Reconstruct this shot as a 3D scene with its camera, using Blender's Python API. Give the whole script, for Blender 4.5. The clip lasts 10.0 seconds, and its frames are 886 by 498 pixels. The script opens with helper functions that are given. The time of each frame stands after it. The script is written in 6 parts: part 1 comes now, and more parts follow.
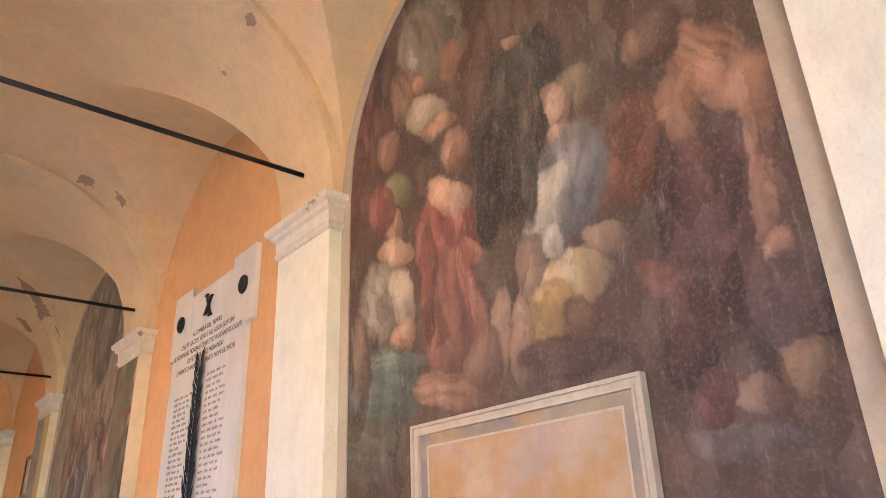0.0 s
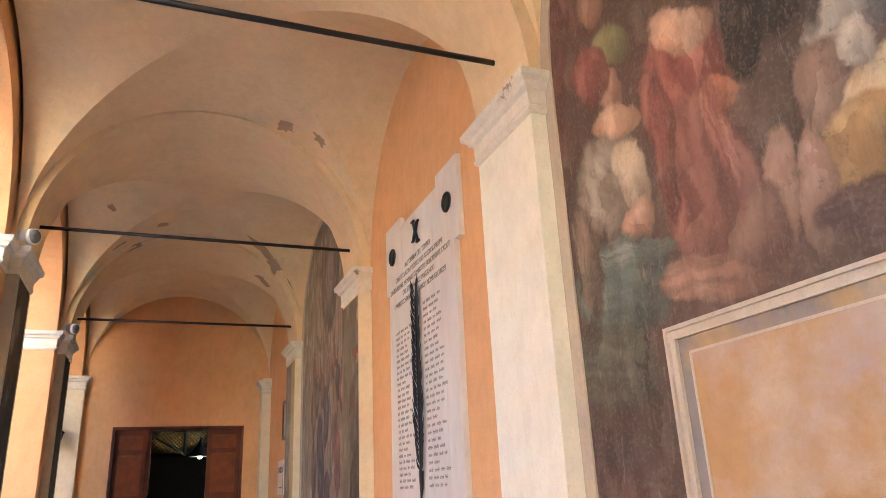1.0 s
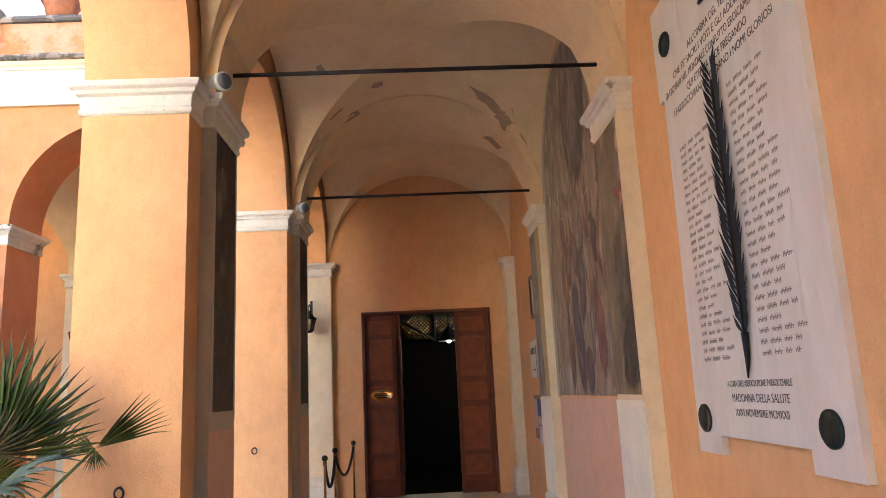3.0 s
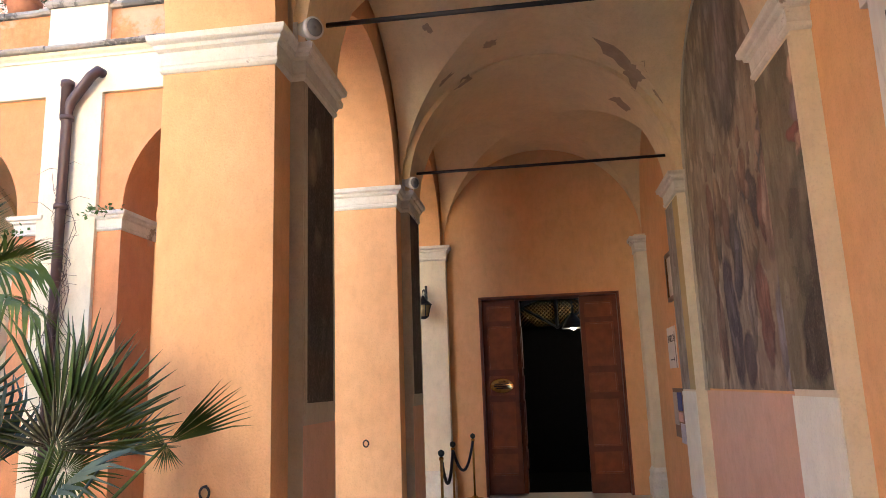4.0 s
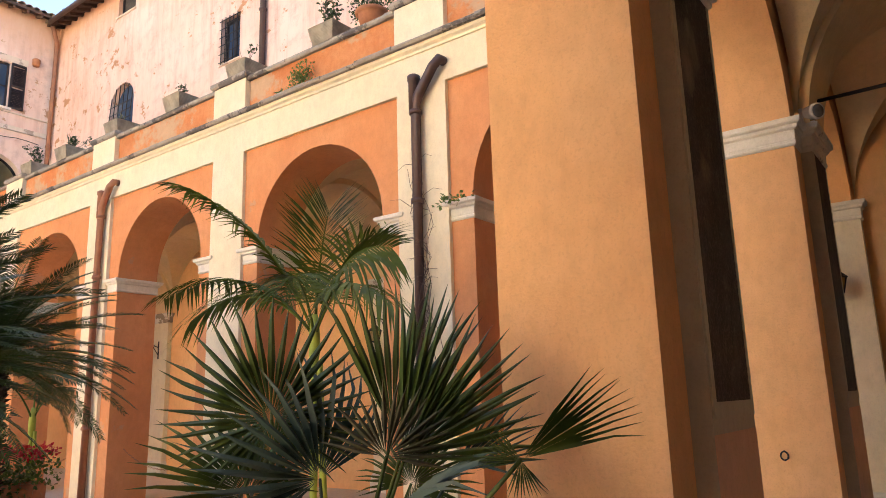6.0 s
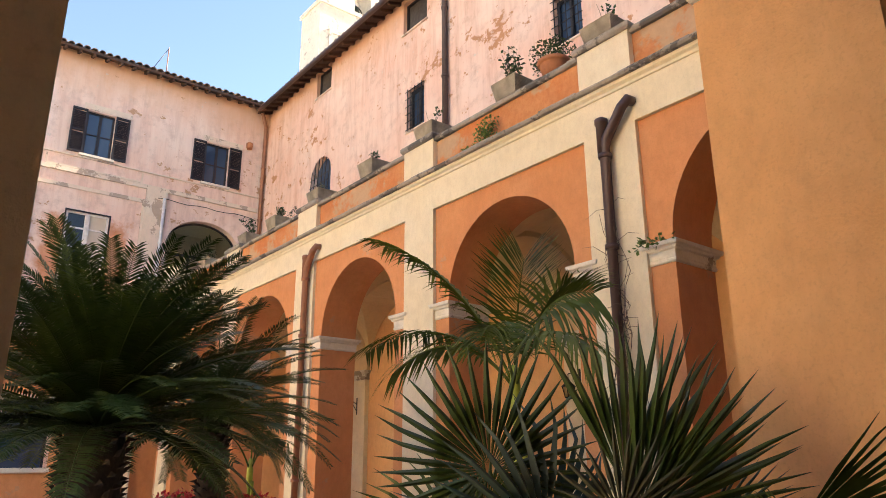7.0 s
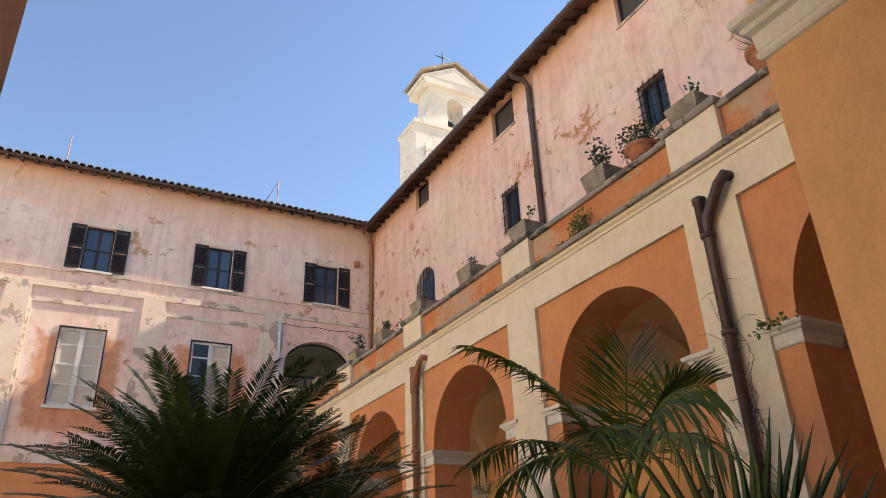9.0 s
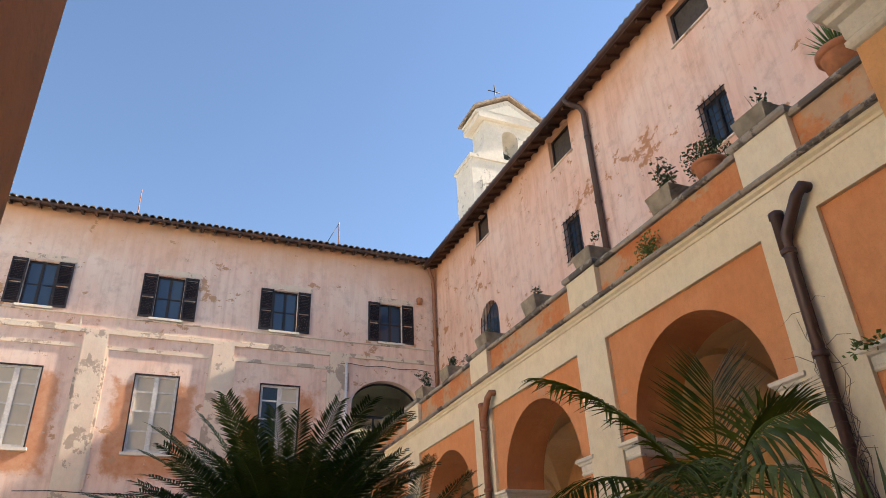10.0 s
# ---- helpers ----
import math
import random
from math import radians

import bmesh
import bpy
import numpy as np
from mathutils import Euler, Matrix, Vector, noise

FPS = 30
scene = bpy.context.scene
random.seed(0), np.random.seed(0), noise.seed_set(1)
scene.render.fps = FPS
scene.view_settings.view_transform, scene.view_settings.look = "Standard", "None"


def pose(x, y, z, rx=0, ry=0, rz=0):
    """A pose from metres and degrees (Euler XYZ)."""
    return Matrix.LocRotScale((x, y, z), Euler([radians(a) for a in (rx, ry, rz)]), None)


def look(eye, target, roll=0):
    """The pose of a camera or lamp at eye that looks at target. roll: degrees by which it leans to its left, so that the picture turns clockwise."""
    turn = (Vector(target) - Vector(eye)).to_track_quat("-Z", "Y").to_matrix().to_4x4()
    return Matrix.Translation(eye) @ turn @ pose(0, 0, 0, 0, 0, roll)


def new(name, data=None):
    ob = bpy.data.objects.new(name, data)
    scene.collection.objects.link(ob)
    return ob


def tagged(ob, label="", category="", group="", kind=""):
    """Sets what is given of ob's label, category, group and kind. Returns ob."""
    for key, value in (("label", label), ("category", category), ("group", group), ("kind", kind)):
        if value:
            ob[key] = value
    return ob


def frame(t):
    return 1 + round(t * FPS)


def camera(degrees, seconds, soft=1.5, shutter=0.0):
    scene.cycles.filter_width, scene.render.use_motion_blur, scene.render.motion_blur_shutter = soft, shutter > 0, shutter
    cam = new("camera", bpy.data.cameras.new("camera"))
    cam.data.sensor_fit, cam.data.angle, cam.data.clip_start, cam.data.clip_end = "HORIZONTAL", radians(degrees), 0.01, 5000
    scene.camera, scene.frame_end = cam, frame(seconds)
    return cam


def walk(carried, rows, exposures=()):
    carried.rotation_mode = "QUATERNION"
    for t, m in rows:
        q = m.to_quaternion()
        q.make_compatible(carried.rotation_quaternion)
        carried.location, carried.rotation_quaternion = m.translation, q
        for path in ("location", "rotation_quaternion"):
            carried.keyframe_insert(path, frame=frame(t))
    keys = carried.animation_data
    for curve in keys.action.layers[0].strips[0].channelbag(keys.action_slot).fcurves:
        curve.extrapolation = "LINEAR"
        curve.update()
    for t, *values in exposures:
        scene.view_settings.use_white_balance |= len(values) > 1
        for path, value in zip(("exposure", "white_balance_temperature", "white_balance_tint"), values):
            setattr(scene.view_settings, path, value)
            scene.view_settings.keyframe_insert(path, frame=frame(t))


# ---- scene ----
cam = camera(64.1, 10.0, soft=0.9)
PATH = [
    (0, (0.853, 0.324, 1.719), (2.045, 1.728, 2.5), -2.3),
    (0.5, (1.037, 0.638, 1.711), (2.014, 2.228, 2.432), -3.3),
    (1, (1.225, 0.976, 1.728), (1.933, 2.731, 2.376), -2.8),
    (1.5, (1.322, 1.392, 1.686), (1.823, 3.247, 2.238), -2.6),
    (2, (1.375, 1.797, 1.663), (1.708, 3.711, 2.136), -2.7),
    (2.5, (1.435, 2.244, 1.673), (1.629, 4.19, 2.093), -2.6),
    (2.7, (1.447, 2.412, 1.672), (1.596, 4.365, 2.073), -2.7),
    (3.8, (1.45, 3.342, 1.66), (1.269, 5.296, 2.049), -2.2),
    (4, (1.422, 3.49, 1.672), (1.163, 5.437, 2.053), -2.0),
    (4.5, (1.297, 3.844, 1.669), (0.828, 5.753, 2.034), -1.9),
    (5, (1.149, 4.158, 1.663), (0.45, 5.998, 2.018), -2.2),
    (5.2, (1.095, 4.29, 1.654), (0.302, 6.091, 2.01), -2.2),
    (6.5, (0.765, 4.691, 1.658), (-0.595, 6.077, 2.137), -1.1),
    (7, (0.657, 4.692, 1.622), (-0.841, 5.886, 2.196), -0.3),
    (7.5, (0.643, 4.746, 1.653), (-0.92, 5.799, 2.321), -0.0),
    (8, (0.649, 4.814, 1.673), (-0.923, 5.795, 2.426), -0.8),
    (8.5, (0.677, 4.867, 1.684), (-0.896, 5.803, 2.491), -1.9),
    (9, (0.598, 4.961, 1.680), (-0.982, 5.841, 2.535), -2.3),
    (9.5, (0.487, 4.980, 1.717), (-1.102, 5.791, 2.620), -2.7),
    (10, (0.425, 5.026, 1.728), (-1.186, 5.735, 2.678), -2.7),
]
walk(cam, [(t, look(eye, target, roll)) for t, eye, target, roll in PATH], [(0, 4.25, 6150, 9), (0.6, 4.35, 6150, 9), (1.3, 3.95, 6100, 9), (2.5, 3.70, 6150, 10), (4.5, 3.45, 6350, 13), (5.2, 3.15, 6600, 14), (6.5, 2.50, 8100, 15), (8, 1.93, 7900, 14), (10, 1.57, 7350, 12)])

# ---------------------------------------------------------------- world and light
world = bpy.data.worlds.new("sky")
scene.world = world
world.use_nodes = True
wn = world.node_tree
sky = wn.nodes.new("ShaderNodeTexSky")
sky.sky_type = "NISHITA"
sky.sun_disc = False
sky.sun_elevation, sky.sun_rotation = radians(34.9), radians(5.7)
sky.air_density, sky.dust_density, sky.ozone_density = 1.0, 0.0, 4.5
wn.links.new(sky.outputs[0], wn.nodes["Background"].inputs[0])
wn.nodes["Background"].inputs[1].default_value = 0.093
sun = new("sun", bpy.data.lights.new("sun", "SUN"))
sun.data.energy, sun.data.angle, sun.data.color = 5.0, radians(1.5), (1.0, 0.93, 0.83)
sun.matrix_world = look((1.0, 10.0, 7.0), (0, 0, 0))


# ---------------------------------------------------------------- materials
class Mat:
    """A node material with a few short-hands."""

    def __init__(self, name, rough=0.85, metal=0.0):
        self.m = bpy.data.materials.new(name)
        self.m.use_nodes = True
        self.t = self.m.node_tree
        self.b = self.t.nodes["Principled BSDF"]
        self.b.inputs["Roughness"].default_value = rough
        self.b.inputs["Metallic"].default_value = metal
        self.pos = self.t.nodes.new("ShaderNodeNewGeometry").outputs["Position"]

    def node(self, kind, **values):
        n = self.t.nodes.new(kind)
        for key, value in values.items():
            n.inputs[key].default_value = value
        return n

    def link(self, a, b):
        self.t.links.new(a, b)

    def noise(self, scale, detail=5.0, rough=0.55, squash=(1, 1, 1), shift=0.0, vec=None):
        mp = self.t.nodes.new("ShaderNodeMapping")
        mp.inputs["Scale"].default_value = squash
        mp.inputs["Location"].default_value = (shift, shift * 0.7, shift * 1.3)
        self.link(vec or self.pos, mp.inputs["Vector"])
        n = self.node("ShaderNodeTexNoise", Scale=scale, Detail=detail, Roughness=rough)
        self.link(mp.outputs[0], n.inputs["Vector"])
        return n.outputs[0]

    def ramp(self, fac, a, b, lo=0.0, hi=1.0):
        n = self.t.nodes.new("ShaderNodeMapRange")
        n.inputs["From Min"].default_value, n.inputs["From Max"].default_value = a, b
        n.inputs["To Min"].default_value, n.inputs["To Max"].default_value = lo, hi
        self.link(fac, n.inputs[0])
        return n.outputs[0]

    def math(self, op, a, b):
        n = self.t.nodes.new("ShaderNodeMath")
        n.operation = op
        for k, v in ((0, a), (1, b)):
            if isinstance(v, (int, float)):
                n.inputs[k].default_value = v
            else:
                self.link(v, n.inputs[k])
        return n.outputs[0]

    def mix(self, fac, a, b):
        n = self.t.nodes.new("ShaderNodeMix")
        n.data_type = "RGBA"
        for k, v in ((6, a), (7, b)):
            if isinstance(v, tuple):
                n.inputs[k].default_value = (*v, 1)
            else:
                self.link(v, n.inputs[k])
        if isinstance(fac, (int, float)):
            n.inputs[0].default_value = fac
        else:
            self.link(fac, n.inputs[0])
        return n.outputs[2]

    def colour(self, c):
        if isinstance(c, tuple):
            self.b.inputs["Base Color"].default_value = (*c, 1)
        else:
            self.link(c, self.b.inputs["Base Color"])
        return self

    def bump(self, height, strength=0.3, depth=0.01):
        n = self.node("ShaderNodeBump", Strength=strength, Distance=depth)
        self.link(height, n.inputs["Height"])
        self.link(n.outputs[0], self.b.inputs["Normal"])
        return self


def mul(c, k):
    return tuple(v * k for v in c)


def plaster(name, base, other, worn=None, amount=0.66, rough=0.9, cloud=0.9, relief=0.4, edge=0.02):
    """Painted plaster: clouded brushwork, fine grain, and scars where an older coat shows."""
    m = Mat(name, rough)
    big, mid, fine = m.noise(cloud, 4), m.noise(cloud * 5, 6, 0.65, shift=3), m.noise(70, 3, 0.6)
    c = m.mix(m.ramp(big, 0.35, 0.68), base, other)
    c = m.mix(m.ramp(mid, 0.42, 0.75, 0, 0.55), c, mul(base, 0.82))
    c = m.mix(m.ramp(fine, 0.52, 0.75, 0, 0.38), c, mul(base, 0.68))
    brush = m.noise(14, 7, 0.75, (1, 1, 0.45), 8)
    c = m.mix(m.ramp(brush, 0.5, 0.72, 0, 0.42), c, mul(base, 0.78))
    c = m.mix(m.ramp(brush, 0.48, 0.3, 0, 0.3), c, mul(other, 1.1))
    h = m.math("ADD", m.math("ADD", m.math("MULTIPLY", fine, 0.5), mid), m.math("MULTIPLY", brush, 0.5))
    if worn:
        w = m.math("ADD", m.math("MULTIPLY", m.noise(1.3, 8, 0.68, shift=11), 0.75), m.math("MULTIPLY", m.noise(0.35, 3, shift=7), 0.25))
        scar = m.ramp(w, amount - 0.08 - edge, amount - 0.08)
        c = m.mix(scar, c, m.mix(mid, worn, mul(worn, 0.7)))
        h = m.math("SUBTRACT", h, m.math("MULTIPLY", scar, 0.9))
    m.colour(c).bump(h, relief, 0.012)
    return m.m


def old_wall(name, base, other, worn, amount, kept, stains=()):
    """Sun-bleached wall paint with rain streaks, scars, and the old colour left under the eaves."""
    m = Mat(name, 0.92)
    big, mid, fine = m.noise(0.6, 5), m.noise(3.2, 7, 0.7, shift=3), m.noise(60, 3, 0.6)
    streak = m.noise(2.2, 6, 0.7, (1.6, 1.6, 0.16), 6)
    c = m.mix(m.ramp(big, 0.35, 0.66), base, other)
    c = m.mix(m.ramp(streak, 0.45, 0.72, 0, 0.7), c, mul(other, 1.05))
    c = m.mix(m.ramp(streak, 0.50, 0.28, 0, 0.6), c, mul(base, 0.72))
    c = m.mix(m.ramp(mid, 0.5, 0.74, 0, 0.62), c, mul(base, 0.66))
    sep = m.t.nodes.new("ShaderNodeSeparateXYZ")
    m.link(m.pos, sep.inputs[0])
    high = m.math("ADD", sep.outputs[2], m.math("MULTIPLY", m.noise(0.9, 6, 0.7, (1, 1, 0.5), 2), 2.6))
    c = m.mix(m.ramp(high, 14.2, 15.4, 0, 0.75), c, kept)
    for y, z, ry, rz in stains:
        dy = m.math("DIVIDE", m.math("ABSOLUTE", m.math("SUBTRACT", sep.outputs[1], y), 0.0), ry)
        dz = m.math("DIVIDE", m.math("ABSOLUTE", m.math("SUBTRACT", sep.outputs[2], z), 0.0), rz)
        reach = m.math("ADD", m.math("MAXIMUM", dy, dz), m.math("MULTIPLY", m.noise(1.7, 8, 0.72, shift=y), 0.75))
        c = m.mix(m.ramp(reach, 1.42, 1.26, 0, 0.92), c, m.mix(m.ramp(mid, 0.35, 0.68), (0.56, 0.21, 0.085), (0.68, 0.36, 0.21)))
    w = m.math("ADD", m.math("MULTIPLY", m.noise(1.9, 9, 0.72, (1, 1, 1.25), 11), 0.7), m.math("MULTIPLY", m.noise(0.32, 3, shift=7), 0.3))
    scar = m.ramp(w, amount - 0.02, amount)
    c = m.mix(scar, c, m.mix(mid, worn, mul(worn, 0.7)))
    pale = m.ramp(m.noise(3.4, 9, 0.75, shift=21), 0.63, 0.65)
    c = m.mix(m.math("MULTIPLY", pale, 0.7), c, (0.62, 0.55, 0.47))
    h = m.math("SUBTRACT", m.math("ADD", mid, m.math("MULTIPLY", fine, 0.3)), m.math("ADD", scar, m.math("MULTIPLY", pale, 0.6)))
    m.colour(c).bump(h, 0.4, 0.014)
    return m.m


def plain(name, c, rough=0.6, metal=0.0, vary=0.25, scale=12.0, relief=0.1):
    m = Mat(name, rough, metal)
    n = m.noise(scale, 5)
    m.colour(m.mix(m.ramp(n, 0.35, 0.7), c, mul(c, 1 - vary))).bump(n, relief, 0.004)
    return m.m


ORANGE = plaster("orange_plaster", (0.78, 0.415, 0.182), (0.81, 0.465, 0.222), (0.66, 0.36, 0.17), 0.80)
ENDWALL = plaster("deep_orange_plaster", (0.76, 0.42, 0.195), (0.80, 0.48, 0.245), (0.62, 0.30, 0.13), 0.76)
VAULT = plaster("vault_plaster", (0.78, 0.58, 0.33), (0.82, 0.635, 0.39), None, cloud=0.6, relief=0.15)
CREAM = plaster("cream_plaster", (0.79, 0.67, 0.46), (0.82, 0.72, 0.53), (0.62, 0.52, 0.36), 0.80, relief=0.15)
PALE = plaster("pale_plaster", (0.87, 0.85, 0.70), (0.89, 0.87, 0.74), None, relief=0.12)
PANEL = plaster("facade_orange", (0.66, 0.265, 0.105), (0.70, 0.32, 0.145), (0.66, 0.36, 0.2), 0.70)
PARAPET = plaster("parapet_orange", (0.60, 0.20, 0.065), (0.64, 0.30, 0.13), (0.62, 0.40, 0.24), 0.635, cloud=2.3, relief=0.6, edge=0.05)
PINK = old_wall("pink_plaster", (0.78, 0.465, 0.345), (0.82, 0.60, 0.49), (0.62, 0.28, 0.14), 0.60, (0.66, 0.34, 0.19))
PINKW = old_wall("pale_pink_plaster", (0.80, 0.54, 0.43), (0.84, 0.67, 0.565), (0.64, 0.36, 0.21), 0.60, (0.70, 0.40, 0.24), [(y, 7.45, 1.22, 1.45) for y in (1.40, 5.22, 9.02)])
BAND = plaster("flaking_cream", (0.78, 0.66, 0.52), (0.76, 0.58, 0.45), (0.52, 0.40, 0.31), 0.64, cloud=1.2, relief=0.35)
PINKLOW = plaster("pinkish_plaster", (0.70, 0.42, 0.27), (0.72, 0.46, 0.33), None)
STONE = plaster("capital_stone", (0.74, 0.68, 0.56), (0.80, 0.75, 0.65), (0.42, 0.34, 0.25), 0.70, cloud=5, relief=0.35)
GREY = plaster("grey_plaster", (0.50, 0.43, 0.32), (0.56, 0.49, 0.37), None, cloud=3)
COPING = plaster("weathered_stone", (0.30, 0.26, 0.21), (0.42, 0.37, 0.30), (0.16, 0.14, 0.12), 0.62, cloud=4, relief=0.5)
MARBLE = plaster("marble", (0.70, 0.65, 0.60), (0.78, 0.74, 0.69), None, cloud=3, rough=0.5, relief=0.05)
TOWER = plaster("tower_plaster", (0.58, 0.53, 0.45), (0.66, 0.61, 0.53), (0.40, 0.37, 0.33), 0.68)
GROUND = plaster("courtyard_paving", (0.58, 0.52, 0.43), (0.66, 0.60, 0.50), None, cloud=2)
FLOOR = plaster("terracotta_floor", (0.66, 0.57, 0.46), (0.70, 0.61, 0.50), None, cloud=2, rough=0.6)
IRON = plain("black_iron", (0.025, 0.022, 0.022), 0.55, 0.3)
BRONZE = plain("dark_bronze", (0.035, 0.045, 0.035), 0.5, 0.5)
SHUTTER = plain("brown_shutter", (0.024, 0.015, 0.016), 0.6)
PIPE = plain("brown_pipe", (0.085, 0.045, 0.038), 0.5, scale=6)
COPPER = plain("rusty_pipe", (0.34, 0.14, 0.075), 0.6, scale=6)
DOOR = plain("stained_door_wood", (0.17, 0.046, 0.024), 0.38, scale=7, vary=0.4)
# Rooms beyond the openings: their shade is put into this near-black colour.
DARK = plain("shade_black_interior", (0.004, 0.0035, 0.003), 0.9)
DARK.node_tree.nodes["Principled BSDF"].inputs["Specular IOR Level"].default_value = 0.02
# Panels redder than the frame; the lighter tone also replaces missing relief shading.
DOORPANEL = plain("door_panel_wood", (0.25, 0.075, 0.032), 0.35, scale=7, vary=0.35)
RAFTER = plain("dark_rafter", (0.10, 0.05, 0.032), 0.8)
TILE = plain("roof_tile", (0.38, 0.29, 0.215), 0.9, vary=0.55, scale=5, relief=0.3)
WOODW = plain("white_window_wood", (0.72, 0.69, 0.64), 0.5)
BLIND = plain("cream_blind", (0.60, 0.52, 0.40), 0.8, vary=0.1, scale=3)
BRASS = plain("brass", (0.62, 0.40, 0.14), 0.25, 1.0)
ROPE = plain("dark_rope", (0.02, 0.02, 0.035), 0.9)
WHITEMETAL = plain("white_metal", (0.75, 0.74, 0.72), 0.35)
TERRA = plain("terracotta", (0.50, 0.20, 0.095), 0.8, vary=0.3)
CONCRETE = plain("pale_concrete", (0.52, 0.46, 0.36), 0.92, vary=0.45, scale=5, relief=0.5)


def pane_glass():
    m = Mat("sky_tinted_glass", 0.06)
    # The blue base colour stands in for reflected sky; the panes are opaque.
    m.colour((0.045, 0.075, 0.12))
    m.b.inputs["Specular IOR Level"].default_value = 0.55
    return m.m


GLASS = pane_glass()
# Opaque pane; its near-black colour stands for the unlit room behind.
DIM_GLASS = plain("room_shade_glass", (0.012, 0.012, 0.014), 0.12, vary=0.4, scale=3)
CLEAR = Mat("clear_glass", 0.02)
CLEAR.colour((0.9, 0.92, 0.92))
CLEAR.b.inputs["Transmission Weight"].default_value = 1.0
CLEAR = CLEAR.m


# ---------------------------------------------------------------- mesh helpers
def box(bm, x0, x1, y0, y1, z0, z1):
    v = [bm.verts.new(p) for p in ((x0, y0, z0), (x1, y0, z0), (x1, y1, z0), (x0, y1, z0), (x0, y0, z1), (x1, y0, z1), (x1, y1, z1), (x0, y1, z1))]
    for f in ((3, 2, 1, 0), (4, 5, 6, 7), (0, 1, 5, 4), (1, 2, 6, 5), (2, 3, 7, 6), (3, 0, 4, 7)):
        bm.faces.new([v[i] for i in f])


def prism(bm, points, axis, a, b):
    """A polygon in the two other axes, drawn out along one axis from a to b."""
    def at(p, w):
        return {"x": (w, p[0], p[1]), "y": (p[0], w, p[1]), "z": (p[0], p[1], w)}[axis]
    lo, hi = [bm.verts.new(at(p, a)) for p in points], [bm.verts.new(at(p, b)) for p in points]
    faces = [bm.faces.new(lo), bm.faces.new(hi[::-1])]
    n = len(points)
    for i in range(n):
        faces.append(bm.faces.new((lo[i], hi[i], hi[(i + 1) % n], lo[(i + 1) % n])))
    bmesh.ops.recalc_face_normals(bm, faces=faces)


def loft(bm, rect, profile):
    """A moulding: a rectangle that grows and shrinks by each (offset, z) of the profile."""
    x0, x1, y0, y1 = rect
    rings = []
    for o, z in profile:
        rings.append([bm.verts.new(p) for p in ((x0 - o, y0 - o, z), (x1 + o, y0 - o, z), (x1 + o, y1 + o, z), (x0 - o, y1 + o, z))])
    for r, s in zip(rings, rings[1:]):
        for i in range(4):
            bm.faces.new((r[i], r[(i + 1) % 4], s[(i + 1) % 4], s[i]))
    bm.faces.new(rings[0][::-1]), bm.faces.new(rings[-1])


def tube(bm, path, radius, sides=8, cap=True):
    """A round rod along a path of points; radius is a number or one for each point."""
    path = [Vector(p) for p in path]
    rad = radius if isinstance(radius, (list, tuple)) else [radius] * len(path)
    rings = []
    for i, p in enumerate(path):
        d = (path[min(i + 1, len(path) - 1)] - path[max(i - 1, 0)]).normalized()
        side = d.cross(Vector((0, 0, 1)))
        side = Vector((1, 0, 0)) if side.length < 1e-3 else side.normalized()
        up = side.cross(d)
        rings.append([bm.verts.new(p + rad[i] * (math.cos(a) * side + math.sin(a) * up)) for a in [2 * math.pi * k / sides for k in range(sides)]])
    for r, s in zip(rings, rings[1:]):
        for k in range(sides):
            f = bm.faces.new((r[k], r[(k + 1) % sides], s[(k + 1) % sides], s[k]))
            f.smooth = True
    if cap:
        bm.faces.new(rings[0][::-1]), bm.faces.new(rings[-1])


def lathe(bm, profile, centre=(0, 0, 0), sides=20):
    """A turned shape from (radius, z) pairs."""
    cx, cy, cz = centre
    rings = [[bm.verts.new((cx + r * math.cos(2 * math.pi * k / sides), cy + r * math.sin(2 * math.pi * k / sides), cz + z)) for k in range(sides)] for r, z in profile]
    for r, s in zip(rings, rings[1:]):
        for k in range(sides):
            f = bm.faces.new((r[k], r[(k + 1) % sides], s[(k + 1) % sides], s[k]))
            f.smooth = True
    bm.faces.new(rings[0][::-1]), bm.faces.new(rings[-1])


def arch(c, half, spring, rise, n=28):
    """Points of a round arch from its right foot over to its left foot."""
    return [(c + half * math.cos(math.pi * k / n), spring + rise * math.sin(math.pi * k / n)) for k in range(n + 1)]


def mesh_of(name, bm, material):
    me = bpy.data.meshes.new(name)
    bm.to_mesh(me)
    bm.free()
    me.materials.append(material)
    return me


def part(name, bm, material, parent=None, label=""):
    ob = new(name, mesh_of(name, bm, material))
    ob.parent = parent
    if label:
        tagged(ob, label)
    return ob


def struct(name, bm, material, label, category="wall"):
    return tagged(part(name, bm, material), label, category, kind="structure")


def thing(name, label, category, at=(0, 0, 0), group="", turn=0.0):
    ob = new(name)
    ob.matrix_basis = pose(*at, 0, 0, turn)
    return tagged(ob, label, category, group)


def boxes(*sizes):
    bm = bmesh.new()
    for s in sizes:
        box(bm, *s)
    return bm


# ---------------------------------------------------------------- plan
PITCH, HALF = 3.63, 0.57                                  # bays of the east walk, half a pier
PIERS = [4.30 + PITCH * k for k in (-2, -1, 0, 1, 2)]      # middles of its piers
RIGHT, FACE, END = 3.09, 2.97, 14.70                       # church wall, pilaster face, end wall
SPRING, RISE, RIBR = 3.86, 1.56, 1.484
NP = 3.76                                                  # bays of the north walk
NPIERS = [-4.07 - NP * k for k in range(5)]
WEST = -22.5
SOUTH = -4.6

# ground and floors
struct("ground", boxes((-600, 600, -600, 600, -0.4, -0.14)), GROUND, "worn grey-brown paving of the courtyard", "ground")
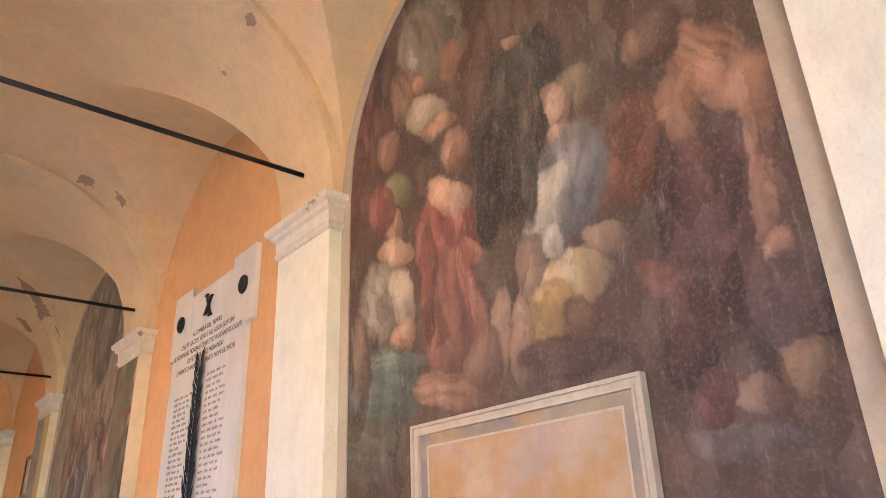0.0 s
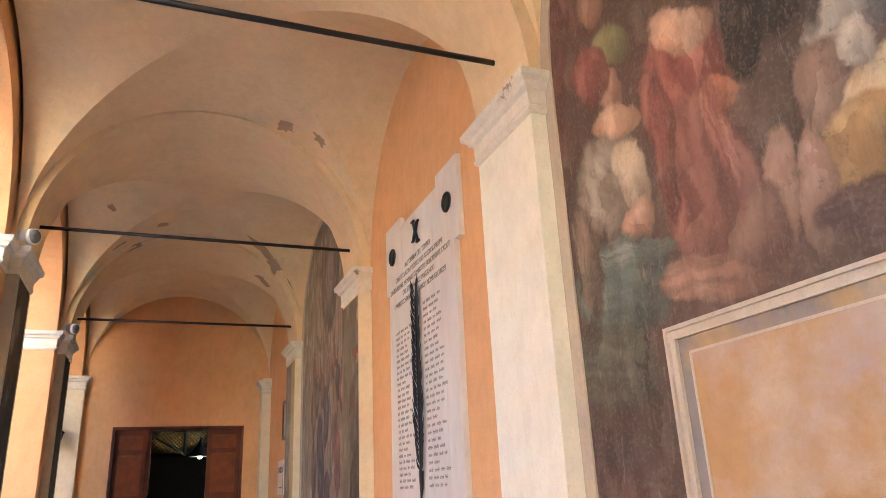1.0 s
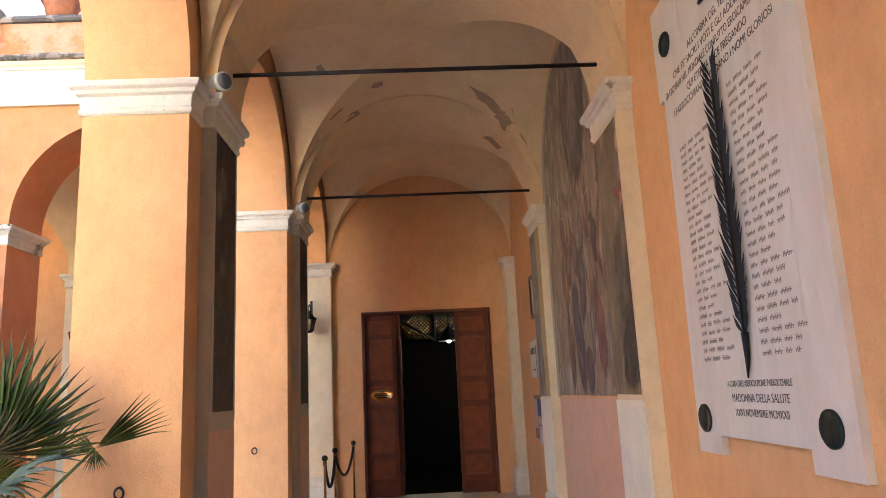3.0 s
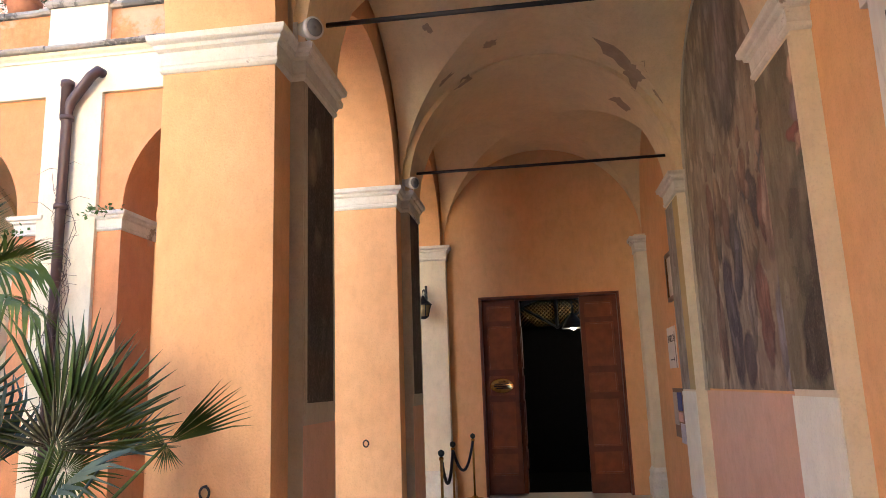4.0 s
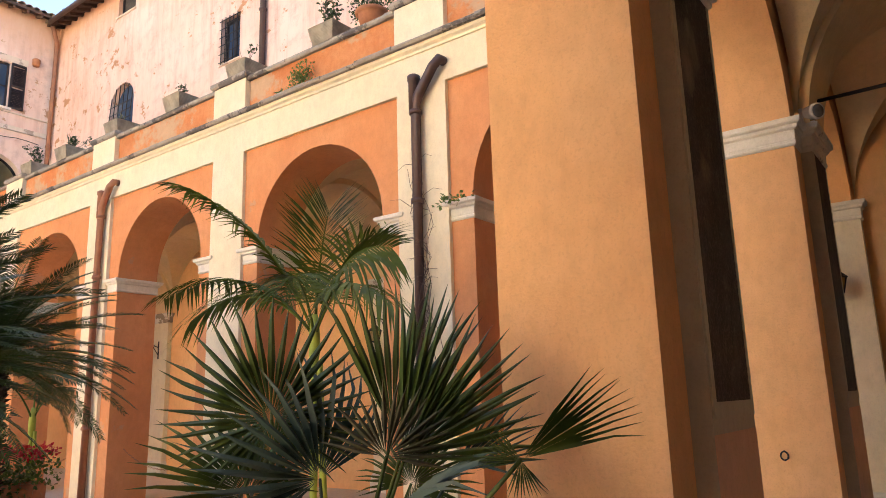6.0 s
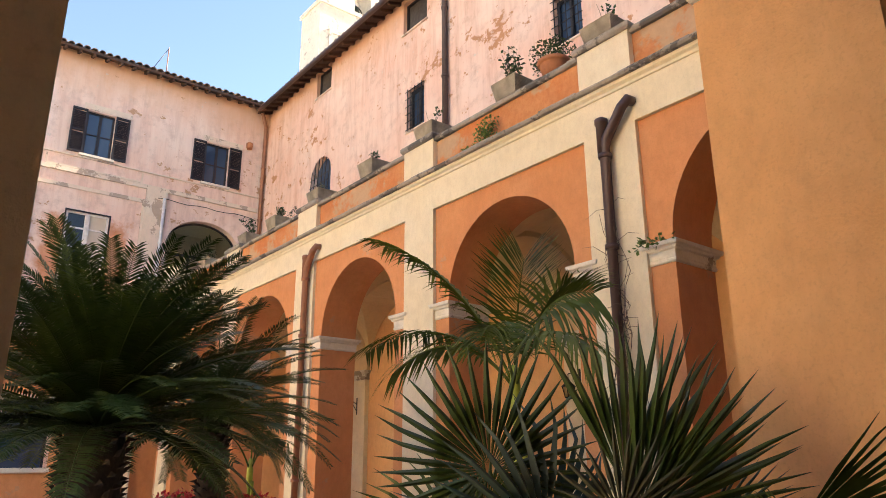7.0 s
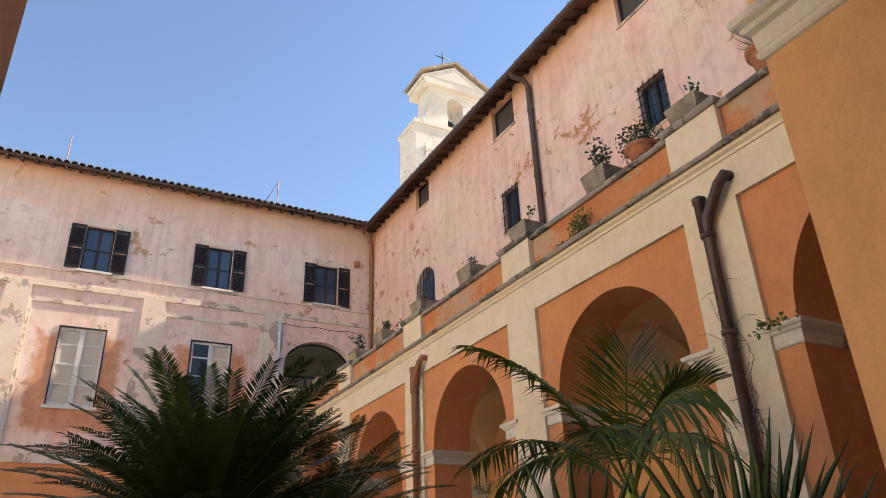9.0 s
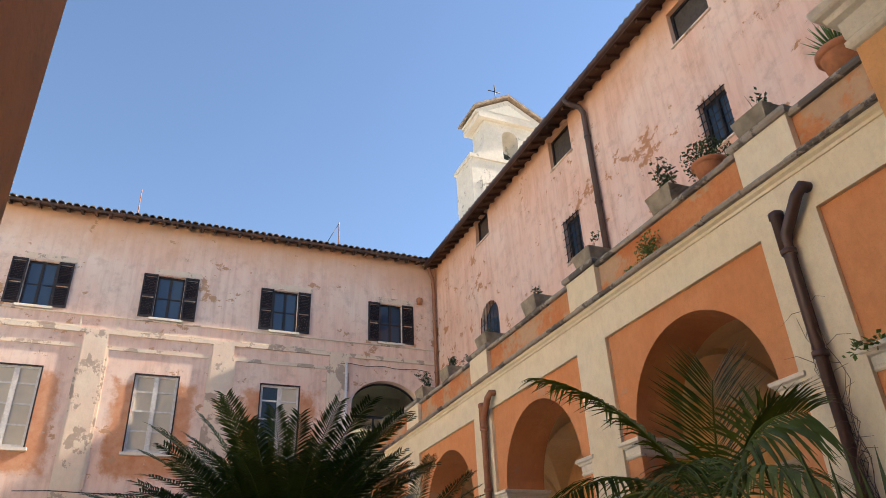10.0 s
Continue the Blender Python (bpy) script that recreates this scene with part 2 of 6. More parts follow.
struct("floor", boxes((-0.95, 3.5, SOUTH, 15.1, -0.14, 0.0), (WEST, -0.95, 10.85, 15.1, -0.14, 0.0)), FLOOR, "reddish tiled floor of the arcaded walks", "floor")


def arcade(axis, u0, u1, top, gaps, half_gap, a, b):
    """A wall with round-arched openings that go through it."""
    pts = [(u0, 0.0)]
    for c, h in gaps:
        pts += [(c - h, 0.0)] + arch(c, h, SPRING, h)[::-1] + [(c + h, 0.0)]
    pts += [(u1, 0.0), (u1, top), (u0, top)]
    bm = bmesh.new()
    prism(bm, pts, axis, a, b)
    return bm


gapE = [((p + q) / 2, PITCH / 2 - HALF) for p, q in zip(PIERS, PIERS[1:])] + [(13.34, 1.21)]
gapE[2] = (6.055, 1.305)
struct("wall_arcade_east", arcade("x", SOUTH, END, 5.8, gapE, 0, -0.82, -0.09), ORANGE, "orange plastered arcade wall with round arches on square piers")
gapN = [((p + q) / 2, NP / 2 - 0.68) for p, q in zip(NPIERS[::-1], NPIERS[::-1][1:])]
gapN = [(NPIERS[-1] - NP / 2, NP / 2 - 0.68)] + gapN + [((NPIERS[0] + 0.68 - 0.82) / 2, (-0.82 - NPIERS[0] - 0.68) / 2)]
struct("wall_arcade_north", arcade("y", WEST, -0.821, 5.8, gapN, 0, 11.02, 11.76), PANEL, "deep orange plastered arcade facade with round arches")

# church wall, end wall with its doorway, closing walls
struct("wall_east", boxes((RIGHT, 3.6, SOUTH, 15.1, 0, 5.8)), ORANGE, "orange plastered church wall along the walk")
bm = bmesh.new()
prism(bm, [(-0.82, 0), (0.49, 0), (0.49, 3.02), (2.64, 3.02), (2.64, 0), (RIGHT, 0), (RIGHT, 5.8), (-0.82, 5.8)], "y", END, 15.1)
struct("wall_end", bm, ENDWALL, "deep orange end wall round a tall doorway")
struct("wall_back_north", boxes((WEST, -0.821, END, 15.1, 0, 5.75)), ORANGE, "orange back wall of the north walk")
struct("wall_south", boxes((-0.82, 3.6, SOUTH - 0.3, SOUTH, 0, 5.8)), ORANGE, "plain orange closing wall")
# Pale wall out of view, added as a sunlit reflector for the courtyard.
struct("wall_courtyard_south", boxes((WEST, 3.6, -20.4, -20.0, -0.14, 11.0)), CREAM, "unseen pale wall added to close the courtyard and bounce sunlight")
struct("wall_courtyard_east", boxes((-0.82, -0.42, -20.0, SOUTH - 0.3, -0.14, 6.0)), CREAM, "plain orange courtyard wall")
struct("roof_terrace_east", boxes((-0.95, 3.6, SOUTH, 15.1, 5.8, 5.95)), COPING, "flat terrace over the walk", "roof")
struct("roof_terrace_north", boxes((WEST, -0.951, 11.1, END, 5.75, 5.9)), COPING, "flat terrace over the north walk", "roof")


# ---------------------------------------------------------------- vaults
def vault(bm, cx, cy, r, a, n=20):
    """Four webs of a cross vault over the rectangle of half sizes r and a."""
    for swap in (0, 1):
        for sign in (-1, 1):
            grid = []
            for i in range(2 * n + 1):
                s = math.sin(math.pi / 2 * (i / n - 1))
                row = []
                for j in range(9):
                    w = sign * (abs(s) + (1 - abs(s)) * j / 8)
                    x, y = (s * r, w * a) if swap else (w * r, s * a)
                    row.append(bm.verts.new((cx + x, cy + y, SPRING + RISE * math.sqrt(max(0, 1 - s * s)))))
                grid.append(row)
            for p, q in zip(grid, grid[1:]):
                for j in range(8):
                    if (p[j].co - p[j + 1].co).length + (q[j].co - q[j + 1].co).length > 1e-6:
                        f = bm.faces.new((p[j], p[j + 1], q[j + 1], q[j]))
                        f.smooth = True


def rib(bm, axis, c, r, at, half, thick=0.22):
    inner, outer = arch(c, r, SPRING, r + 0.06), arch(c, r + thick, SPRING, r + thick)
    prism(bm, inner + outer[::-1], axis, at - half, at + half)


bm = bmesh.new()
for p, q in zip(PIERS, PIERS[1:]):
    vault(bm, 1.515, (p + q) / 2, 1.575, PITCH / 2 - 0.36)
vault(bm, 1.515, (PIERS[-1] + 0.36 + END) / 2, 1.575, (END - PIERS[-1] - 0.36) / 2)
vault(bm, 1.515, (PIERS[0] - 0.36 + SOUTH) / 2, 1.575, (PIERS[0] - 0.36 - SOUTH) / 2)
bmesh.ops.remove_doubles(bm, verts=bm.verts, dist=1e-5)
for e in bm.edges:
    if len(e.link_faces) == 2 and e.calc_face_angle(0) > 0.3:
        e.smooth = False
struct("ceiling", bm, VAULT, "tan plastered cross vaults over the east walk", "ceiling")
for p in PIERS:
    bm = bmesh.new()
    rib(bm, "y", 1.51, RIBR, p, 0.36)
    struct("ceiling_arch", bm, VAULT, "broad plastered arch between two vaults", "ceiling")
bm = bmesh.new()
xs = [-0.82] + NPIERS + [WEST]
for k, (p, q) in enumerate(zip(xs, xs[1:])):
    p1, q1 = p - (0.36 if k else 0), q + 0.36
    vault(bm, (p1 + q1) / 2, 13.23, (p1 - q1) / 2, 1.47)
bmesh.ops.remove_doubles(bm, verts=bm.verts, dist=1e-5)
for e in bm.edges:
    if len(e.link_faces) == 2 and e.calc_face_angle(0) > 0.3:
        e.smooth = False
struct("ceiling", bm, VAULT, "tan plastered cross vaults over the north walk", "ceiling")
for p in NPIERS:
    bm = bmesh.new()
    rib(bm, "x", 13.23, 1.40, p, 0.36)
    struct("ceiling_arch", bm, VAULT, "broad plastered arch between two vaults", "ceiling")

# ---------------------------------------------------------------- capitals and pilasters
CAP = ((0.0, -0.235), (0.012, -0.23), (0.022, -0.215), (0.022, -0.195), (0.012, -0.185), (0.016, -0.18), (0.020, -0.10), (0.045, -0.085), (0.052, -0.06), (0.072, -0.05), (0.08, -0.04), (0.085, -0.004), (0.078, 0.0))


def capital(rect, label="moulded stone capital of a pier", top=3.88, mat=STONE):
    bm = bmesh.new()
    loft(bm, rect, [(o, top + z) for o, z in CAP])
    return struct("capital", bm, mat, label, "capital")


def base(rect, h=0.34, mat=STONE):
    bm = bmesh.new()
    loft(bm, rect, ((0.05, 0.0), (0.05, h * 0.6), (0.035, h * 0.68), (0.035, h * 0.85), (0.0, h)))
    return struct("plinth", bm, mat, "moulded stone plinth", "plinth")


for k, p in enumerate(PIERS):
    far = p + (0.45 if k == 2 else HALF)
    struct("pilaster", boxes((-0.09, 0.0, p - 0.30, p + (0.472 if k == 2 else 0.36), 0, SPRING)), GREY, "grey-brown pilaster on the inner side of a pier", "pilaster")
    capital((-0.82, -0.09, p - HALF, far))
    capital((-0.09, 0.0, p - 0.30, p + 0.36), "worn stone capital under a vault arch")
    face = PALE if k in (1, 2) else CREAM
    struct("pilaster", boxes((FACE, RIGHT, p - 0.365, p + 0.33, 0, SPRING)), face, "pale plastered pilaster on the church wall", "pilaster")
    capital((FACE, RIGHT, p - 0.365, p + 0.33), "white moulded stone capital on the church wall")
    base((FACE, RIGHT, p - 0.365, p + 0.33), 0.4)
for k, p in enumerate(NPIERS):
    capital((p - 0.68, p - 0.38, 11.02, 11.76), top=3.84)
    capital((p + 0.38, p + 0.68, 11.02, 11.76), top=3.84)
    struct("pilaster", boxes((p - 0.36, p + 0.36, 14.58, END, 0, SPRING)), CREAM, "cream pilaster on the back wall of the north walk", "pilaster")
    capital((p - 0.36, p + 0.36, 14.58, END), "moulded stone capital")
    base((p - 0.36, p + 0.36, 14.58, END))
# corner pilasters on the end wall
struct("pilaster", boxes((-0.62, -0.02, 14.52, END, 0, SPRING)), CREAM, "cream corner pilaster beside the doorway", "pilaster")
capital((-0.62, -0.02, 14.52, END), "moulded stone capital")
base((-0.62, -0.02, 14.52, END), 0.42)
struct("pilaster", boxes((2.93, RIGHT, 14.40, END, 0, SPRING)), CREAM, "narrow cream pilaster in the corner", "pilaster")
capital((2.93, RIGHT, 14.40, END), "moulded stone capital", top=3.82)
base((2.93, RIGHT, 14.40, END), 0.42)

# ---------------------------------------------------------------- north facade: strips, frieze, cornice, parapet
for p in NPIERS + [NPIERS[-1] - NP + 0.45]:
    struct("facade_strip", boxes((p - 0.375, p + 0.375, 10.965, 11.02, -0.14, 5.34)), CREAM, "cream plaster strip between two arches", "pilaster")
struct("frieze", boxes((WEST, -0.4, 10.965, 11.02, 5.34, 5.80)), CREAM, "cream plaster band over the arches", "trim")
bm = bmesh.new()
prism(bm, [(11.1, 5.80), (10.945, 5.80), (10.94, 5.835), (10.905, 5.86), (10.90, 5.90), (11.1, 5.90)], "x", WEST, -0.3)
struct("cornice_moulding", bm, CREAM, "cream moulding under the cornice", "trim")
bm = bmesh.new()
steps = 70
for k in range(steps):
    a, b = WEST + (-0.3 - WEST) * k / steps, WEST + (-0.3 - WEST) * (k + 1) / steps - 0.006
    o, h = random.uniform(-0.012, 0.012), random.uniform(-0.008, 0.008)
    prism(bm, [(11.1, 5.901), (10.85 + o, 5.901), (10.83 + o, 5.93), (10.85 + o, 5.965 + h), (11.1, 5.985)], "x", a, b)
struct("cornice", bm, COPING, "weathered projecting cornice", "trim")
struct("parapet_north", boxes((WEST, -0.3, 11.04, 11.34, 5.98, 6.48)), PARAPET, "flaking orange parapet of the terrace", "parapet")
bm = bmesh.new()
for k in range(46):
    a, b = WEST + (-0.3 - WEST) * k / 46, WEST + (-0.3 - WEST) * (k + 1) / 46 - 0.008
    o, h = random.uniform(-0.012, 0.012), random.uniform(-0.010, 0.0)
    prism(bm, [(11.40, 6.48), (10.99 + o, 6.48), (10.97 + o, 6.51), (10.98 + o, 6.555 + h), (11.05, 6.585 + h), (11.40, 6.585)], "x", a, b)
struct("coping", bm, COPING, "dark weathered coping stones", "trim")
for p in NPIERS + [NPIERS[-1] - NP + 0.45, -0.5]:
    struct("pedestal", boxes((p - 0.39, p + 0.39, 10.955, 11.42, 5.985, 6.52)), CREAM, "cream pedestal in the terrace parapet", "parapet")
    bm = bmesh.new()
    loft(bm, (p - 0.39, p + 0.39, 10.955, 11.42), ((0.03, 6.52), (0.05, 6.55), (0.05, 6.60), (0.02, 6.63)))
    struct("pedestal_cap", bm, COPING, "grey stone cap of a pedestal", "parapet")


# ---------------------------------------------------------------- upper buildings
def pierced(axis, u0, u1, z0, z1, holes, a, b):
    """A wall with rectangular holes, as boxes butted round them."""
    bm = bmesh.new()
    us = sorted({u0, u1, *[h[0] for h in holes], *[h[1] for h in holes]})
    zs = sorted({z0, z1, *[h[2] for h in holes], *[h[3] for h in holes]})

    def solid(i, j):
        u, z = (us[i] + us[i + 1]) / 2, (zs[j] + zs[j + 1]) / 2
        return not any(h[0] < u < h[1] and h[2] < z < h[3] for h in holes)

    def at(u, w, z):
        return (w, u, z) if axis == "x" else (u, w, z)
    verts = {}

    def v(i, w, j):
        key = (i, w, j)
        if key not in verts:
            verts[key] = bm.verts.new(at(us[i], w, zs[j]))
        return verts[key]
    nu, nz = len(us) - 1, len(zs) - 1
    for i in range(nu):
        for j in range(nz):
            if not solid(i, j):
                continue
            for w in (a, b):
                bm.faces.new((v(i, w, j), v(i + 1, w, j), v(i + 1, w, j + 1), v(i, w, j + 1)))
            for di, dj, e in ((-1, 0, ((i, j), (i, j + 1))), (1, 0, ((i + 1, j), (i + 1, j + 1))), (0, -1, ((i, j), (i + 1, j))), (0, 1, ((i, j + 1), (i + 1, j + 1)))):
                ii, jj = i + di, j + dj
                if not (0 <= ii < nu and 0 <= jj < nz) or not solid(ii, jj):
                    (p, q), (r, s) = e
                    bm.faces.new((v(p, a, q), v(r, a, s), v(r, b, s), v(p, b, q)))
    bmesh.ops.recalc_face_normals(bm, faces=bm.faces)
    return bm


NW = [(-8.08, -7.31, 9.92, 11.10), (-13.42, -12.66, 10.03, 11.29)]
NU = [(-8.27, -7.12, 12.97, 13.93), (-13.64, -12.54, 13.12, 14.14), (-18.68, -17.71, 13.29, 14.24)]
NARCH = [(-18.745, -17.495, 9.45, 11.06)]
WALLTOP = 14.62
struct("wall_upper_north", pierced("y", WEST, 3.6, 5.75, WALLTOP, NW + NU + NARCH, END, 15.1), PINK, "faded pink plastered upper wall with flaking patches")
WS = [(y - 0.42, y + 0.42, 10.99, 12.51) for y in (1.40, 5.20, 9.00, 12.88)]
WL = [(y - 0.62, y + 0.62, 6.72, 9.08) for y in (1.40, 5.22, 9.02)]
WLOG = [(11.45, 13.95, 6.3, 9.62)]
WG = [(y - 0.6, y + 0.6, 1.5, 3.4) for y in (4.4, 8.2)]
struct("wall_west", pierced("x", -14.0, END, -0.14, 14.5, WS + WL + WLOG + WG, WEST - 0.45, WEST), PINKW, "pale pink plastered facade with flaking cream framing")


# loggia arch, round window and dim rooms behind the openings
def spandrel(axis, c, half, spring, rise, top, a, b):
    bm = bmesh.new()
    prism(bm, [(c - half, spring)] + arch(c, half, spring, rise)[::-1] + [(c + half, spring), (c + half + 0.002, top), (c - half - 0.002, top)], axis, a, b)
    return bm


struct("arch_head", spandrel("x", 12.70, 1.25, 8.60, 0.95, 9.62, WEST - 0.44, WEST + 0.004), PINKW, "pink plastered head of the loggia arch")
struct("arch_head", spandrel("y", -18.12, 0.625, 10.40, 0.58, 11.06, END - 0.004, 15.09), PINK, "pink plastered head of a small round-arched window")
struct("wall_loggia", boxes((WEST - 4.2, WEST - 4.0, 10.4, 11.9, 5.6, 10.2), (WEST - 4.2, WEST - 4.0, 13.5, END, 5.6, 10.2), (WEST - 4.2, WEST - 4.0, 11.9, 13.5, 5.6, 7.0), (WEST - 4.2, WEST - 4.0, 11.9, 13.5, 8.9, 10.2), (WEST - 4.5, WEST - 4.4, 11.0, 14.4, 5.6, 10.2), (WEST - 4.0, WEST - 0.45, 10.4, 10.6, 5.6, 10.2), (WEST - 4.0, WEST - 0.45, END - 0.1, END + 0.1, 5.6, 10.2)), PALE, "pale walls inside the loggia")
struct("ceiling_loggia", boxes((WEST - 4.2, WEST - 0.45, 10.4, END, 10.2, 10.4)), PALE, "pale ceiling of the loggia", "ceiling")
struct("floor_loggia", boxes((WEST - 4.2, WEST - 0.45, 10.4, END, 5.4, 5.6)), FLOOR, "tiled loggia floor", "floor")
# Backing sheets whose near-black colour stands for unlit rooms.
struct("wall_dark_rooms", boxes((WEST, 3.4, 15.9, 16.0, 5.75, 14.2), (WEST - 1.4, WEST - 1.3, -14.0, 10.3, -0.1, 14.3)), DARK, "near-black backing for the shade of rooms behind the windows")
# Out of view; added over the church to return light to the courtyard.
struct("wall_upper_east", boxes((3.1, 3.6, -12.0, END, 5.95, 12.0)), PINKW, "unseen pink upper wall added over the church side to bounce light")
# Church walls and floor carry the inside's shade in their colour.
struct("wall_church", boxes((-1.2, -1.0, 15.1, 22, 0, 5.6), (4.2, 4.4, 15.1, 22, 0, 5.6), (-1.2, 4.4, 22, 22.2, 0, 5.6), (-1.2, 4.4, 15.1, 22.2, 5.6, 5.7)), DARK, "church inside beyond the doorway, coloured near black for its shade")
struct("floor_church", boxes((-1.2, 4.4, 15.1, 22.2, -0.14, 0.0)), DARK, "church floor coloured near black for its shade", "floor")

# ---------------------------------------------------------------- roofs
TILE_BM = bmesh.new()
prism(TILE_BM, [(0.10 * math.cos(a), 0.075 * math.sin(a)) for a in [math.pi * k / 8 for k in range(9)]] + [(0.08 * math.cos(a), 0.055 * math.sin(a)) for a in [math.pi * (8 - k) / 8 for k in range(9)]], "y", 0.0, 0.5)
TILE_MESH = mesh_of("tile", TILE_BM, TILE)


def roof(name, axis, u0, u1, edge, z, inward, label):
    """A tiled roof that rises from its eave, with rafters, a board and one row of eave tiles."""
    top = thing(name, label, "roof")
    top["kind"] = "structure"
    w, h = 5.0, 1.75
    def at(u, d, zz):
        return (edge + inward * d, u, zz) if axis == "y" else (u, edge + inward * d, zz)
    bm = bmesh.new()
    for lo, hi in ((0.0, 0.09),):
        v = [bm.verts.new(at(u, d, z + d * h / w + k)) for k in (lo, hi) for u, d in ((u0, 0.0), (u1, 0.0), (u1, w), (u0, w))]
        for f in ((0, 1, 2, 3), (4, 5, 6, 7), (0, 1, 5, 4), (1, 2, 6, 5), (2, 3, 7, 6), (3, 0, 4, 7)):
            bm.faces.new([v[i] for i in f])
    bmesh.ops.recalc_face_normals(bm, faces=bm.faces)
    part("roof_board", bm, RAFTER, top)
    bm = bmesh.new()
    n = int((u1 - u0) / 0.42)
    for k in range(n):
        u = u0 + 0.2 + k * 0.42
        c = [at(u + s * 0.04, d, z + d * h / w + zz) for d, zz in ((0.06, -0.10), (0.75, -0.10), (0.75, 0.0), (0.03, 0.0)) for s in (-1, 1)]
        v = [bm.verts.new(p) for p in c]
        for f in ((0, 1, 3, 2), (2, 3, 5, 4), (4, 5, 7, 6), (6, 7, 1, 0), (0, 2, 4, 6), (1, 3, 5, 7)):
            bm.faces.new([v[i] for i in f])
    bmesh.ops.recalc_face_normals(bm, faces=bm.faces)
    ob = part("rafters", bm, RAFTER, top, "dark timber rafter ends")
    tagged(ob, kind="stuff")
    n = int((u1 - u0) / 0.23)
    slope = math.degrees(math.atan2(h, w))
    for k in range(n):
        u = u0 + 0.115 + k * 0.23
        o = new("tile", TILE_MESH)
        o.parent = top
        p = at(u, -0.06 + random.uniform(-0.02, 0.02), z + 0.09 + random.uniform(-0.006, 0.01))
        o.matrix_basis = pose(*p, 0, 0, (0 if inward > 0 else 180) if axis == "x" else (-90 if inward > 0 else 90)) @ pose(0, 0, 0, slope, 0, random.uniform(-2, 2))
    # the further tile rows in one mesh
    bm = bmesh.new()
    for k in range(n):
        u = u0 + 0.115 + k * 0.23
        ring = []
        for d in (0.42, w):
            ring.append([bm.verts.new(at(u + 0.10 * math.cos(a), d, z + 0.095 + d * h / w + 0.075 * math.sin(a))) for a in [math.pi * j / 6 for j in range(7)]])
        for j in range(6):
            bm.faces.new((ring[0][j], ring[0][j + 1], ring[1][j + 1], ring[1][j]))
    tagged(part("tile_rows", bm, TILE, top, "rows of old curved roof tiles"), kind="stuff")
    return top


roof("roof_north", "x", WEST + 0.1, 3.4, 14.22, 14.13, 1, "old curved tile roof over dark rafters")
# Past the corner, this roof is an unseen extension that blocks a sun streak.
roof("roof_west", "y", -14.0, END + 4.4, WEST + 0.45, 14.30, -1, "old curved tile roof over dark rafters")


# ---------------------------------------------------------------- gutters and downpipes
def gutter_pipe(name, path, r, mat, label, rings=()):
    top = thing(name, label, "pipe")
    bm = bmesh.new()
    tube(bm, path, r, 12)
    part("pipe", bm, mat, top)
    for p in rings:
        bm = bmesh.new()
        lathe(bm, ((r + 0.004, -0.03), (r + 0.018, -0.025), (r + 0.018, 0.025), (r + 0.004, 0.03)), p, 14)
        part("collar", bm, mat, top)
    return top


bm = bmesh.new()
tube(bm, [(WEST + 0.5, 14.13, 14.13), (3.4, 14.13, 14.13)], 0.075, 10)
tagged(part("gutter", bm, PIPE), "brown metal gutter along the pink wall's eave", "gutter")
gutter_pipe("downpipe", [(-11.75, 14.13, 14.09), (-11.76, 14.2, 13.97), (-11.67, 14.5, 13.86), (-11.66, 14.6, 13.70), (-11.66, 14.6, 5.95)], 0.075, PIPE, "grey-brown downpipe on the pink wall", [(-11.66, 14.6, z) for z in (12.9, 10.9, 8.5)])
gutter_pipe("downpipe", [(WEST + 0.35, 14.3, 14.1), (WEST + 0.15, 14.55, 13.7), (WEST + 0.12, 14.58, 13.2), (WEST + 0.12, 14.58, 6.0)], 0.07, COPPER, "rusty downpipe in the corner of two buildings", [(WEST + 0.12, 14.58, z) for z in (12.0, 10.0, 8.0)])
gutter_pipe("downpipe", [(WEST + 0.1, 11.22, 10.05), (WEST + 0.1, 11.22, 5.4)], 0.05, WHITEMETAL, "pale downpipe beside the loggia arch", [(WEST + 0.1, 11.22, 8.5)])


def facade_pipe(x, mat, label):
    """A pipe that comes out of the frieze, elbows aside and runs down a strip."""
    gutter_pipe("downpipe", [(x + 0.34, 10.99, 5.58), (x + 0.34, 10.88, 5.58), (x + 0.27, 10.85, 5.50), (x + 0.02, 10.87, 5.20), (x - 0.03, 10.88, 5.10), (x - 0.03, 10.88, -0.1)], 0.062, mat, label,
                [(x - 0.03, 10.88, z) for z in (5.0, 3.9, 1.3)])
    top = thing("pipe_stub", "capped short pipe beside a downpipe", "pipe", (x - 0.05, 10.88, 5.0))
    bm = bmesh.new()
    lathe(bm, ((0.068, 0), (0.068, 0.40), (0.08, 0.41), (0.08, 0.47), (0.05, 0.49)), sides=14)
    part("stub", bm, mat, top)


facade_pipe(-4.05, PIPE, "dark brown downpipe on a cream facade strip")
facade_pipe(-11.35, COPPER, "rusty brown downpipe on a cream facade strip")


